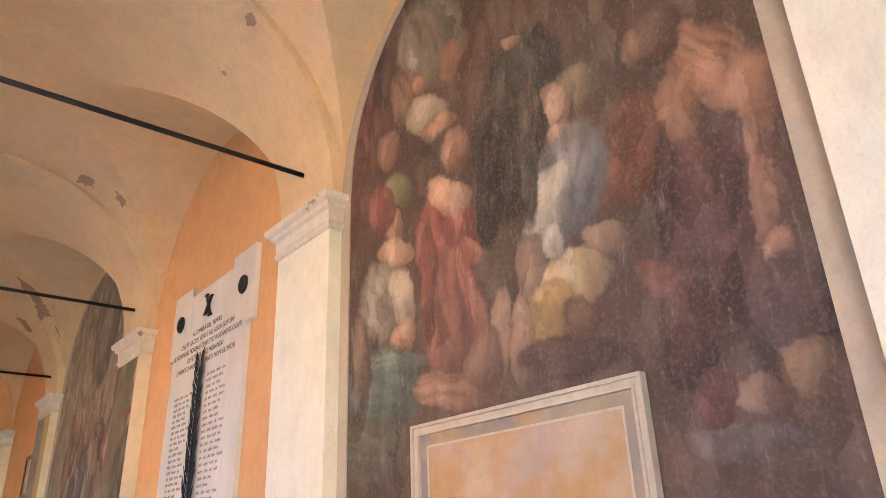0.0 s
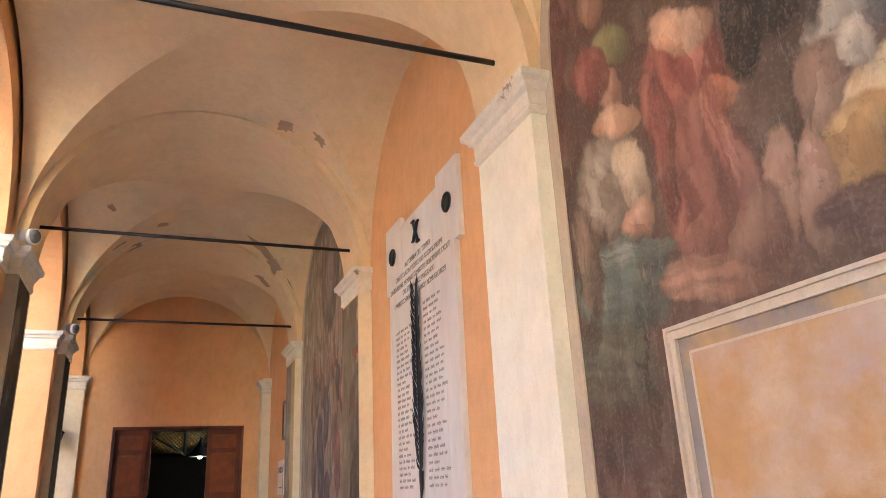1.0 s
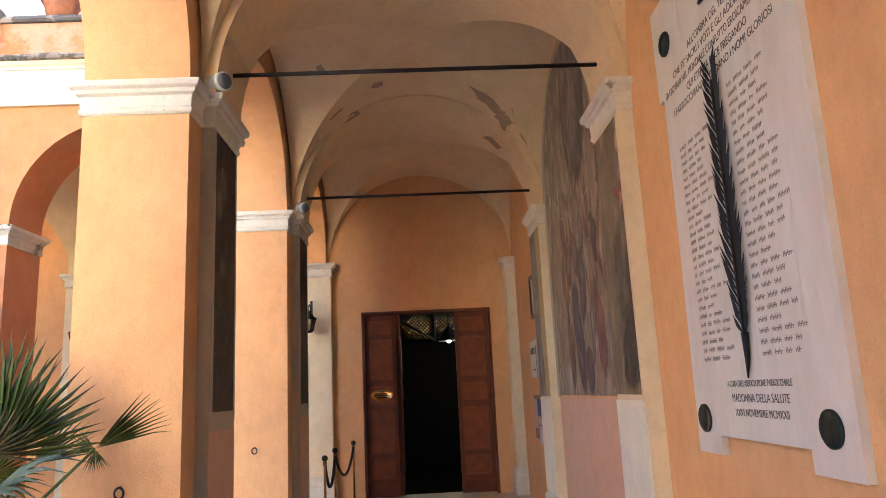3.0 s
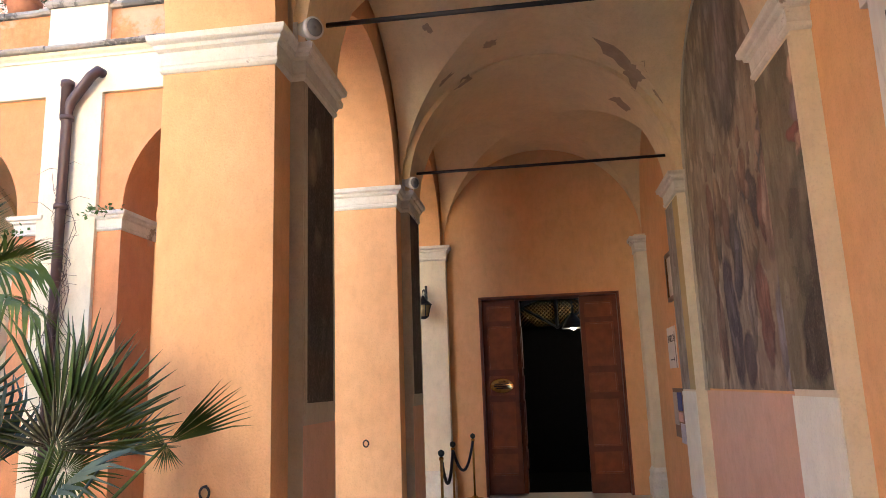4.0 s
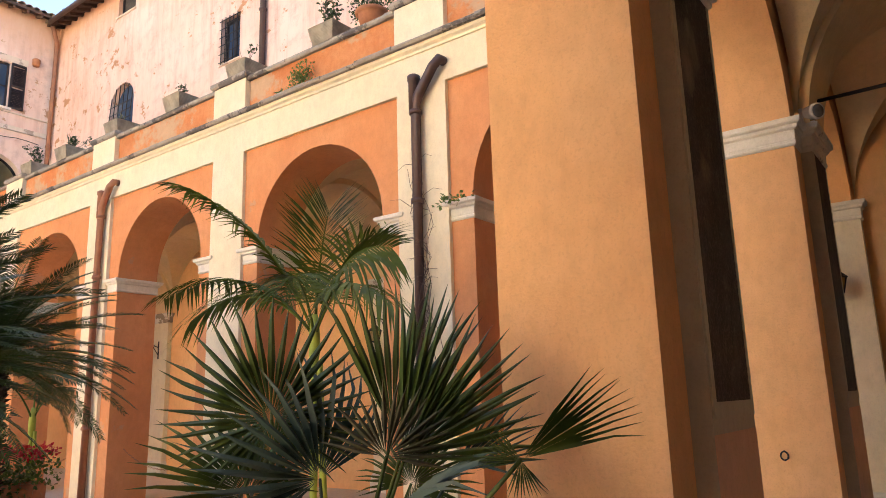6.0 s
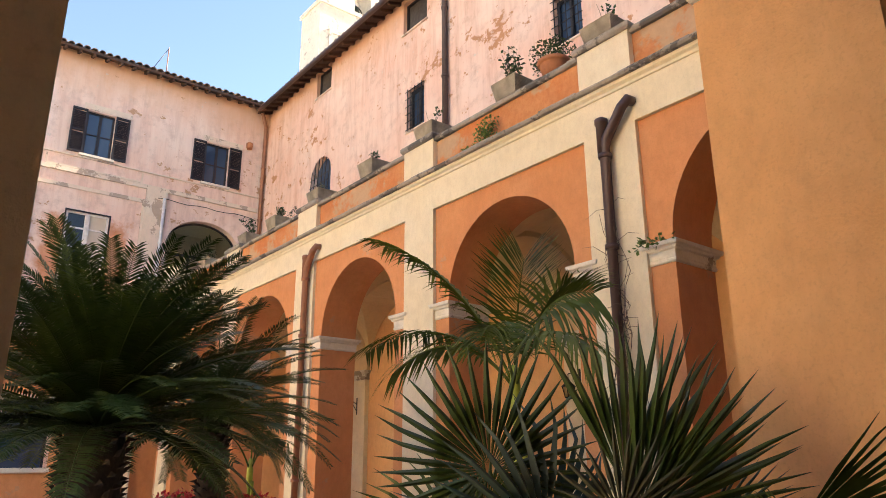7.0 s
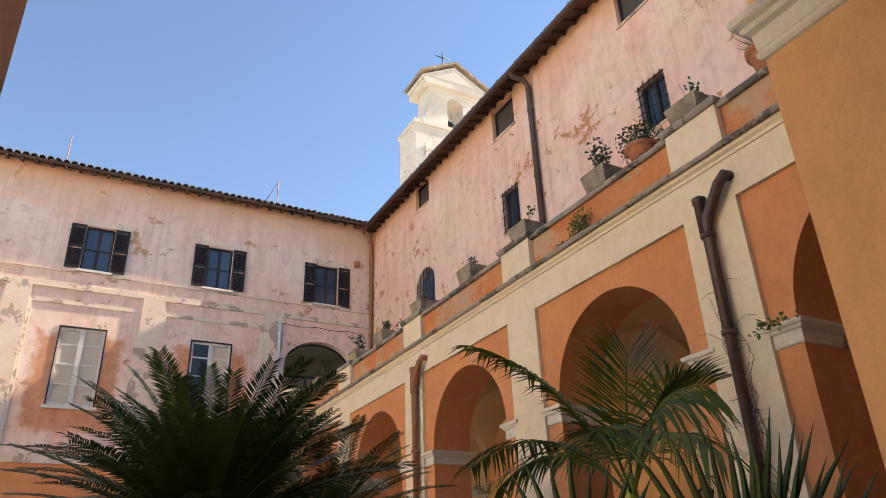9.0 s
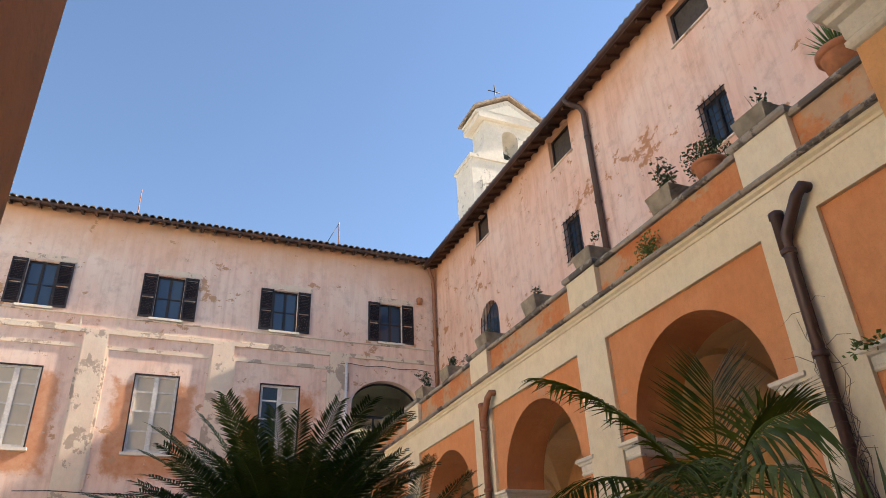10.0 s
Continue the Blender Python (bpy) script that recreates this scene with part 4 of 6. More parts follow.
    f.blob(3.49, 2.55, 0.395, 0.240, 17, (0.173, 0.270, 0.218))
    f.blob(3.62, 2.21, 0.343, 0.197, 8, (0.153, 0.173, 0.111))
    f.blob(3.33, 3.70, 0.197, 0.112, 38, (0.328, 0.370, 0.143))
    f.blob(3.51, 3.63, 0.206, 0.139, 62, (0.318, 0.068, 0.043))
    f.blob(2.56, 2.60, 0.242, 0.088, -80, (0.516, 0.308, 0.195))
    f.blob(2.42, 2.57, 0.232, 0.068, -83, (0.477, 0.279, 0.177))
    f.blob(2.92, 2.43, 0.298, 0.101, 12, (0.571, 0.279, 0.159))
    f.blob(3.79, 4.05, 0.943, 0.160, -78, (0.187, 0.049, 0.031))
    f.blob(2.17, 2.41, 0.277, 0.099, 13, (0.122, 0.072, 0.053))
    f.blob(1.21, 3.21, 0.152, 0.108, 70, (0.489, 0.226, 0.111))
    f.blob(1.90, 2.86, 0.149, 0.069, 28, (0.381, 0.235, 0.146))
    f.blob(2.34, 2.89, 0.164, 0.107, 88, (0.381, 0.226, 0.143))
    f.blob(2.67, 2.52, 0.170, 0.146, 57, (0.235, 0.122, 0.077))
    f.blob(1.36, 2.93, 0.253, 0.068, -72, (0.100, 0.043, 0.040))
    f.blob(1.61, 2.97, 0.281, 0.052, -86, (0.095, 0.040, 0.034))
    f.blob(3.07, 3.03, 0.381, 0.078, -88, (0.270, 0.064, 0.046))
    f.blob(2.76, 2.88, 0.313, 0.057, 86, (0.585, 0.203, 0.134))
    f.blob(3.38, 2.67, 0.316, 0.060, 11, (0.279, 0.381, 0.318))
    f.blob(3.71, 2.74, 0.302, 0.114, 84, (0.279, 0.203, 0.122))
    f.blob(2.55, 3.38, 0.364, 0.108, -85, (0.037, 0.034, 0.027))
    f.blob(2.27, 3.50, 0.454, 0.073, -84, (0.111, 0.100, 0.072))
    f.blob(1.10, 2.48, 0.268, 0.046, -84, (0.056, 0.034, 0.034))
    f.blob(1.41, 2.14, 0.122, 0.054, 15, (0.288, 0.173, 0.116))
    f.blob(1.56, 2.16, 0.112, 0.082, -84, (0.146, 0.043, 0.034))
    f.blob(2.19, 2.95, 0.086, 0.068, 68, (0.763, 0.690, 0.543))
    f.blob(1.96, 3.21, 0.199, 0.065, -72, (0.235, 0.252, 0.270))
    f.blob(2.09, 2.58, 0.120, 0.092, 29, (0.195, 0.111, 0.056))
    return f.done()


def hall_painting(y0, y1):
    f = Fresco("tall_fresco", 0.8)
    f.span = (y0, y1)
    f.on((0.33, 0.27, 0.19), (0.40, 0.33, 0.24))
    rng2 = random.Random(12)
    f.blob(9.35, 4.55, 0.55, 0.95, 4, (0.30, 0.24, 0.17))
    f.blob(9.35, 4.35, 0.20, 0.72, 4, (0.38, 0.31, 0.25))
    robes = ((0.10, 0.08, 0.07), (0.26, 0.13, 0.07), (0.34, 0.20, 0.09), (0.13, 0.12, 0.13), (0.22, 0.17, 0.11), (0.30, 0.12, 0.08))
    for k in range(15):
        y, z = 8.35 + 2.1 * ((k * 0.382) % 1.0), 3.62 - 0.45 * (k / 14) + rng2.uniform(-0.12, 0.12)
        f.blob(y, z - 0.34, 0.10 + rng2.uniform(0, 0.04), 0.255, rng2.uniform(-14, 14), robes[k % 6])
        f.blob(y + rng2.uniform(-0.02, 0.02), z, 0.055, 0.085, rng2.uniform(-20, 20), (0.36, 0.22, 0.14))
    f.blob(10.30, 2.80, 0.15, 0.42, 4, (0.50, 0.24, 0.07))
    f.blob(10.28, 2.05, 0.16, 0.45, -4, (0.26, 0.12, 0.07))
    f.blob(9.86, 2.15, 0.20, 0.62, -8, (0.13, 0.10, 0.12))
    f.blob(9.55, 2.55, 0.12, 0.34, 14, (0.16, 0.14, 0.16))
    f.blob(9.50, 1.80, 0.16, 0.24, 0, (0.10, 0.07, 0.07))
    f.blob(9.20, 2.72, 0.16, 0.40, -16, (0.46, 0.34, 0.19))
    f.blob(9.28, 2.15, 0.10, 0.36, 10, (0.30, 0.24, 0.18))
    f.blob(8.98, 2.12, 0.16, 0.42, -5, (0.30, 0.09, 0.05))
    f.blob(8.62, 2.88, 0.16, 0.44, 6, (0.56, 0.36, 0.25))
    f.blob(8.70, 3.36, 0.07, 0.10, 0, (0.42, 0.26, 0.17))
    f.blob(8.52, 1.98, 0.24, 0.46, 5, (0.40, 0.41, 0.44))

    return f.done()


def pier_painting():
    f = Fresco("pilaster_fresco", 0.8).on((0.26, 0.24, 0.16), (0.24, 0.22, 0.15))
    f.blob(7.62, 3.41, 0.104, 0.085, 38, (0.690, 0.410, 0.256))
    f.blob(7.57, 3.18, 0.182, 0.118, 24, (0.354, 0.261, 0.303))
    f.blob(7.70, 3.05, 0.134, 0.072, 19, (0.381, 0.060, 0.037))
    f.blob(7.64, 2.98, 0.086, 0.068, 18, (0.690, 0.370, 0.226))
    f.blob(7.49, 3.15, 0.082, 0.080, 24, (0.235, 0.029, 0.020))
    f.blob(7.70, 2.51, 0.453, 0.273, -68, (0.159, 0.153, 0.095))
    f.blob(7.71, 1.89, 0.329, 0.250, -47, (0.064, 0.060, 0.046))
    return f.done()


def slim_painting():
    f = Fresco("slim_fresco", 0.8).on((0.36, 0.34, 0.29), (0.34, 0.33, 0.30))
    f.blob(10.86, 2.56, 0.840, 0.248, -62, (0.243, 0.288, 0.338))
    f.blob(10.84, 3.21, 0.138, 0.085, 3, (0.516, 0.308, 0.195))
    f.blob(10.82, 2.99, 0.170, 0.126, -26, (0.585, 0.328, 0.203))
    return f.done()


def dark_painting():
    f = Fresco("dark_fresco", 0.8).on((0.045, 0.034, 0.026), (0.055, 0.040, 0.030))
    f.blob(7.83, 3.24, 0.196, 0.141, 56, (0.150, 0.111, 0.082))
    f.blob(7.78, 3.09, 0.160, 0.105, 75, (0.210, 0.150, 0.102))
    f.blob(7.85, 2.61, 0.152, 0.106, 22, (0.125, 0.071, 0.044))
    f.blob(7.71, 2.77, 0.235, 0.171, 64, (0.039, 0.030, 0.024))
    return f.done()


def arched_field(y, a, b, z0):
    """The stretch from a to b of a flat field with an arched head round y."""
    head = [a + (b - a) * k / 16 for k in range(17)]
    bm = bmesh.new()
    prism(bm, [(y + a, z0), (y + b, z0)] + [(y + u, SPRING + 1.40 * math.sqrt(max(0, 1 - (u / 1.36) ** 2))) for u in head[::-1]], "x", 3.072, 3.0895)
    return bm


B1, B3 = (PIERS[1] + PIERS[2]) / 2, (PIERS[3] + PIERS[4]) / 2
top = thing("wall_painting", "large faded arched fresco of plain robed shapes in earth colours", "painting")
cuts = (-1.36, -0.62, -0.05, 0.45, 0.88, 1.36)
for a, b in zip(cuts, cuts[1:]):
    part("painted_field", arched_field(B1, a, b, 1.62), bay_painting(B1 + a, B1 + b), top)
bm = bmesh.new()
prism(bm, [(B1 + 1.36, 1.6), (B1 + 1.455, 1.6)] + arch(B1, 1.455, SPRING, 1.435) + [(B1 - 1.455, 1.6), (B1 - 1.36, 1.6)] + arch(B1, 1.36, SPRING, 1.40)[::-1], "x", 3.062, 3.0895)
part("painted_border", bm, GREY, top, "grey-brown border round the painting")
top = thing("wall_painting", "faded arched fresco of a crowd of plain shapes", "painting")
for a, b in zip((-1.36, -0.6, 0.15, 0.7), (-0.6, 0.15, 0.7, 1.36)):
    part("painted_field", arched_field(B3, a, b, 1.56), hall_painting(B3 + a, B3 + b), top)
bm = bmesh.new()
prism(bm, [(B3 + 1.36, 1.54), (B3 + 1.455, 1.54)] + arch(B3, 1.455, SPRING, 1.435) + [(B3 - 1.455, 1.54), (B3 - 1.36, 1.54)] + arch(B3, 1.36, SPRING, 1.40)[::-1], "x", 3.062, 3.0895)
part("painted_border", bm, GREY, top, "grey border round the painting")
struct("wall_dado", boxes((3.080, 3.0895, B1 - 1.45, B1 + 1.45, 0, 1.60), (3.080, 3.0895, B3 - 1.45, B3 + 1.45, 0, 1.54)), PINKLOW, "pinkish plaster under the paintings")
top = thing("pilaster_painting", "narrow painted panel of a plain robed shape", "painting")
part("painted_field", boxes((2.964, 2.9695, PIERS[3] - 0.33, PIERS[3] + 0.34, 1.58, 3.62)), pier_painting(), top)
part("painted_border", boxes((2.960, 2.9695, PIERS[3] - 0.36, PIERS[3] - 0.33, 1.56, 3.62)), CREAM, top)
top = thing("pilaster_painting", "narrow grey-blue painted panel with a yellow edge", "painting")
part("painted_field", boxes((2.964, 2.9695, PIERS[4] - 0.12, PIERS[4] + 0.34, 1.55, 3.62)), slim_painting(), top)
part("painted_border", boxes((2.962, 2.9695, PIERS[4] - 0.36, PIERS[4] - 0.12, 1.55, 3.62)), plaster("ochre_edge", (0.55, 0.40, 0.17), (0.5, 0.38, 0.2), None), top, "ochre yellow painted edge")
struct("pilaster_foot", boxes((2.962, 2.9695, PIERS[3] - 0.355, PIERS[3] + 0.355, 0.41, 1.54), (2.962, 2.9695, PIERS[4] - 0.355, PIERS[4] + 0.355, 0.41, 1.53)), PALE, "white-painted lower part of a pilaster", "pilaster")
DARKF = dark_painting()
for p in PIERS[2:]:
    top = thing("pier_painting", "dark narrow painting on a pier, almost black", "painting")
    part("painted_field", boxes((0.0005, 0.005, p - 0.24, p + 0.31, 1.60, 3.64)), DARKF, top)
    for a, b, z0, z1 in ((-0.285, -0.24, 1.53, 3.64), (0.31, 0.345, 1.53, 3.64), (-0.24, 0.31, 1.53, 1.60)):
        part("painted_border", boxes((0.0005, 0.008, p + a, p + b, z0, z1)), GREY, top)
    struct("pier_foot", boxes((0.0005, 0.004, p - 0.295, p + 0.355, 0.0, 1.47)), PINKLOW, "pinkish-brown lower part of the pilaster", "pilaster")

# marble-framed panel in the first painting
top = thing("framed_panel", "pale mottled panel in a moulded stone frame", "memorial panel")
part("field", boxes((3.060, 3.0715, 1.935, 3.09, 0.4, 2.175)), plaster("mottled_panel", (0.62, 0.46, 0.29), (0.45, 0.36, 0.35), (0.58, 0.36, 0.17), 0.62, cloud=2.6, edge=0.10), top, "mottled pinkish plaster")
bm = bmesh.new()
for o, w, x in ((0.0, 0.016, 3.034), (0.016, 0.022, 3.048), (0.038, 0.014, 3.042), (0.105, 0.01, 3.056)):
    y0, y1, z1 = 1.82 + o, 3.205 - o, 2.29 - o
    for r in ((y0, y1, z1 - w, z1), (y0, y0 + w, 0.4, z1 - w), (y1 - w, y1, 0.4, z1 - w)):
        box(bm, x, 3.0715, *r)
OCHRE = plaster("ochre_band", (0.50, 0.33, 0.14), (0.42, 0.36, 0.30), (0.33, 0.30, 0.28), 0.62, cloud=2.2, edge=0.1)
for r in ((1.872, 3.153, 2.185, 2.238), (1.872, 1.925, 0.4, 2.185), (3.10, 3.153, 0.4, 2.185)):
    part("painted_band", boxes((3.058, 3.0715, *r)), OCHRE, top, "faded ochre and grey painted band")
part("stone_frame", bm, plaster("beige_stone", (0.56, 0.48, 0.37), (0.64, 0.56, 0.46), (0.42, 0.33, 0.23), 0.68, cloud=3), top, "moulded pale stone frame")


# ---------------------------------------------------------------- memorial tablet
tab = thing("memorial_tablet", "pale marble memorial tablet with a bronze palm branch", "tablet")
bm = bmesh.new()
prism(bm, [(6.88, 1.26), (6.56, 1.26), (6.56, 1.36), (5.66, 1.36), (5.66, 1.26), (5.31, 1.26), (5.28, 3.40), (5.18, 3.40), (5.18, 4.02), (5.60, 4.02), (5.60, 3.93), (6.47, 3.93), (6.47, 4.02), (6.90, 4.02), (6.90, 3.40), (6.82, 3.40)], "x", 3.05, 3.0895)
m = Mat("veined_marble", 0.45)
veins = m.noise(1.8, 8, 0.7, (1, 2.2, 0.6))
c = m.mix(m.ramp(veins, 0.4, 0.7), (0.68, 0.61, 0.54), (0.80, 0.75, 0.69))
c = m.mix(m.ramp(m.noise(3, 8, 0.75, (1, 3, 0.5), 4), 0.58, 0.72, 0, 0.5), c, (0.42, 0.36, 0.31))
m.colour(c).bump(m.noise(40, 3), 0.05, 0.003)
part("slab", bm, m.m, tab, "veined grey-white marble slab")
LETTER = plain("letter_grey", (0.12, 0.10, 0.085), 0.8)
NAMES = plain("worn_letter_grey", (0.27, 0.23, 0.195), 0.8)


def line_of(text, z, size, width):
    cu = bpy.data.curves.new("inscription", "FONT")
    cu.body, cu.size, cu.align_x, cu.extrude = text, size, "CENTER", 0.0006
    cu.materials.append(LETTER)
    ob = new("inscription", cu)
    bpy.context.view_layer.update()
    k = width / max(ob.dimensions.x, 0.01)
    ob.parent = tab
    ob.matrix_basis = Matrix(((0, 0, -1, 3.049), (-k, 0, 0, 6.07), (0, 1, 0, z), (0, 0, 0, 1)))


line_of("ALL'OMBRA DEL TEMPIO", 3.53, 0.062, 0.62)
line_of("CHE FE' SACRI I VOTI E GLI ADDII SUPREMI", 3.455, 0.062, 1.12)
line_of("DI GIOVANI NEL MONDIALE CONFLITTO EROICAMENTE CADUTI", 3.38, 0.062, 1.42)
line_of("QUI ETERNA PACE PREGANDO", 3.305, 0.062, 0.76)
line_of("I PARROCCHIANI RICORDANO I NOMI GLORIOSI", 3.23, 0.062, 1.22)
line_of("A CURA DELL'ASSOCIAZIONE PARROCCHIALE", 1.62, 0.045, 0.66)
line_of("MADONNA DELLA SALUTE", 1.545, 0.058, 0.58)
line_of("XXVI NOVEMBRE MCMXXII", 1.475, 0.052, 0.54)
for col, first, n in ((6.66, 3.00, 27), (5.97, 3.10, 27)):
    for k in range(n):
        z = first - k * (first - 1.76) / (n - 1)
        bm = bmesh.new()
        u, stop = col, col - random.uniform(0.22, 0.40)
        while u > stop:
            w = random.uniform(0.05, 0.11)
            for j in range(int(w / 0.013)):
                box(bm, 3.0488, 3.0499, u - j * 0.013 - 0.0042, u - j * 0.013, z, z + random.choice((0.025, 0.025, 0.018)))
            box(bm, 3.0488, 3.0499, u - w + 0.008, u, z + 0.0105, z + 0.0145)
            u -= w + 0.022
        part("name_bar", bm, NAMES, tab)
for y, z in ((6.70, 3.72), (5.38, 3.72), (6.74, 1.45), (5.48, 1.45)):
    bm = bmesh.new()
    lathe(bm, ((0.078, 0), (0.078, 0.012), (0.066, 0.02), (0.062, 0.012), (0.0, 0.016)), sides=24)
    bmesh.ops.transform(bm, matrix=Matrix(((0, 0, -1, 3.05), (0, 1, 0, y), (1, 0, 0, z), (0, 0, 0, 1))), verts=bm.verts)
    part("bronze_stud", bm, BRONZE, tab, "round dark bronze stud")
bm = bmesh.new()
for a, l in ((62, 0.115), (-52, 0.085)):
    d = Vector((0, math.cos(radians(a)), math.sin(radians(a)))) * l
    tube(bm, [Vector((3.035, 6.05, 3.735)) - d, Vector((3.035, 6.05, 3.735)) + d], 0.014, 6)
for a, l in ((62, 0.115), (-52, 0.085)):
    for e in (-1, 1):
        c = Vector((3.035, 6.05 + e * l * math.cos(radians(a)), 3.735 + e * l * math.sin(radians(a))))
        tube(bm, [c + Vector((0, -0.03, 0)), c + Vector((0, 0.03, 0))], 0.011, 6)
part("bronze_cross", bm, IRON, tab, "black crossed bronze bars")
palm = part("palm_stem", boxes((3.02, 3.034, 6.078, 6.094, 1.72, 3.20)), IRON, tab, "dark bronze palm branch")
for k in range(34):
    z = 1.86 + k * 0.041
    t = k / 33
    l = 0.25 * (1 - 0.30 * t) * (0.55 + 0.45 * min(1, t * 6))
    for s in (-1, 1):
        bm = bmesh.new()
        a = radians(random.uniform(22, 30))
        tip = Vector((3.02, 6.086 + s * l * math.sin(a) * 1.25, z + l * math.cos(a)))
        root = Vector((3.03, 6.086 + s * 0.006, z))
        mid = root.lerp(tip, 0.45)
        v = [bm.verts.new(p) for p in (root, mid + Vector((0, s * 0.017, 0)), tip, mid + Vector((0, -s * 0.012, 0)), mid + Vector((-0.014, 0, 0)))]
        for f in ((0, 1, 4), (1, 2, 4), (2, 3, 4), (3, 0, 4), (0, 3, 2, 1)):
            bm.faces.new([v[i] for i in f])
        part("leaf", bm, IRON, palm)
bm = bmesh.new()
tube(bm, [(3.03, 6.086, 1.88), (3.03, 6.09, 1.75), (3.03, 6.11, 1.66)], [0.02, 0.014, 0.004], 6)
part("stalk", bm, IRON, palm)

# ---------------------------------------------------------------- tie rods and spotlights
for p in PIERS[1:]:
    bm = bmesh.new()
    tube(bm, [(-0.1, p, 4.19), (3.10, p, 4.19)], 0.018, 8)
    tagged(part("tie_rod", bm, IRON), "thin black iron tie rod across the vault", "tie rod", "tie rods")


def spotlight(p):
    top = thing("spotlight", "small round white spotlight on a pier capital", "spotlight", (0.03, p - 0.30, 3.884), "spotlights")
    bm = bmesh.new()
    box(bm, -0.09, 0.03, -0.05, 0.05, 0.0, 0.014)
    box(bm, -0.08, -0.05, -0.075, -0.063, 0.014, 0.14)
    box(bm, -0.08, -0.05, 0.063, 0.075, 0.014, 0.14)
    part("bracket", bm, WHITEMETAL, top)
    m = pose(-0.045, 0, 0.10) @ pose(0, 0, 0, 98, 0, 52)
    bm = bmesh.new()
    lathe(bm, ((0.03, -0.12), (0.055, -0.10), (0.062, 0.0), (0.062, 0.11), (0.072, 0.115), (0.072, 0.15), (0.06, 0.15)), sides=18)
    bmesh.ops.transform(bm, matrix=m, verts=bm.verts)
    part("housing", bm, WHITEMETAL, top)
    bm = bmesh.new()
    lathe(bm, ((0.058, 0.148), (0.058, 0.153), (0.02, 0.156), (0.0, 0.156)), sides=18)
    bmesh.ops.transform(bm, matrix=m, verts=bm.verts)
    part("lens", bm, plain("lens_grey", (0.22, 0.22, 0.23), 0.15), top, "grey glass lens")


for p in PIERS[2:]:
    spotlight(p)


# ---------------------------------------------------------------- doorway
def door_leaf(name, x0, x1, y, label, dark=False, plaque=False):
    top = thing(name, label, "door")
    rails = ((0.02, 0.30), (0.62, 0.70), (1.40, 1.50), (1.80, 1.90), (2.58, 2.66), (2.90, 3.00))
    w = 0.07
    bm = boxes((x0, x0 + w, y, y + 0.06, 0.02, 3.0), (x1 - w, x1, y, y + 0.06, 0.02, 3.0), *[(x0 + w, x1 - w, y, y + 0.06, a, b) for a, b in rails])
    part("leaf_frame", bm, DOOR, top)
    for (a, b), (c, d) in zip(rails, rails[1:]):
        bm = bmesh.new()
        box(bm, x0 + w, x1 - w, y + 0.03, y + 0.055, b, c)
        for r in ((x0 + w, x0 + w + 0.025, b, c), (x1 - w - 0.025, x1 - w, b, c), (x0 + w + 0.025, x1 - w - 0.025, b, b + 0.025), (x0 + w + 0.025, x1 - w - 0.025, c - 0.025, c)):
            box(bm, r[0], r[1], y + 0.008, y + 0.03, r[2], r[3])
        part("door_panel", bm, DOORPANEL, top)
    if plaque:
        bm = bmesh.new()
        lathe(bm, ((0.19, 0), (0.19, 0.008), (0.175, 0.014), (0.17, 0.009), (0.0, 0.009)), sides=32)
        bmesh.ops.transform(bm, matrix=Matrix(((1, 0, 0, (x0 + x1) / 2), (0, 0, -1, y + 0.006), (0, 0.58, 0, 1.65), (0, 0, 0, 1))), verts=bm.verts)
        pl = part("plaque", bm, BRASS, top, "oval brass plaque")
        part("text_bar", boxes(*[((x0 + x1) / 2 - v, (x0 + x1) / 2 + v, y - 0.009, y - 0.005, z, z + 0.012) for v, z in ((0.05, 1.70), (0.11, 1.67), (0.12, 1.64), (0.09, 1.61))]), IRON, pl)
    return top


door_leaf("door_leaf", 0.51, 1.04, 14.80, "dark red-brown panelled door leaf with a brass plaque", plaque=True)
door_leaf("door_leaf", 2.05, 2.62, 14.80, "dark red-brown panelled door leaf, closed")
fold = thing("door_leaf_folded", "dark panelled door leaf folded back into the church", "door")
part("leaf_frame", boxes((1.045, 1.10, 14.87, 15.55, 0.02, 3.0)), DOOR, fold)
part("door_panel", boxes(*[(1.10, 1.115, 14.97, 15.45, a, b) for a, b in ((0.35, 0.62), (0.72, 1.4), (1.52, 1.8), (1.92, 2.58))]), DOOR, fold)
struct("door_frame", boxes((0.47, 0.508, 14.695, 15.1, 0, 3.0), (2.622, 2.66, 14.695, 15.1, 0, 3.0), (0.47, 2.66, 14.695, 15.1, 3.0, 3.04)), DOOR, "dark wooden door frame", "door frame")
# dim grille, lamp and bar inside
grille = thing("fanlight_grille", "arched lattice grille with dark spokes, far inside", "grille")
bm = bmesh.new()
for k in range(26):
    for s in (-1, 1):
        a = Vector((0.85 + k * 0.075, 17.5, 2.75))
        b = a + Vector((s * 0.62, 0, 0.62))
        if 0.7 < b.x < 2.7:
            tube(bm, [a, b], 0.012, 5)
part("lattice", bm, BRASS, grille, "yellowish lattice bars")
bm = bmesh.new()
prism(bm, arch(1.75, 1.06, 2.72, 0.66) + arch(1.75, 0.98, 2.72, 0.58)[::-1], "y", 17.42, 17.48)
tube(bm, [(1.75, 17.44, 2.7), (1.75, 17.44, 3.3)], 0.03, 6)
tube(bm, [(1.75, 17.44, 2.72), (1.05, 17.44, 3.15)], 0.025, 6)
tube(bm, [(1.75, 17.44, 2.72), (2.45, 17.44, 3.15)], 0.025, 6)
part("spokes", bm, IRON, grille)
# The panelling's darkness is shade given as colour.
part("screen", boxes((-0.9, 4.1, 17.6, 17.66, 0, 2.70)), DARK, grille, "panelling under the grille, coloured near black for its shade")
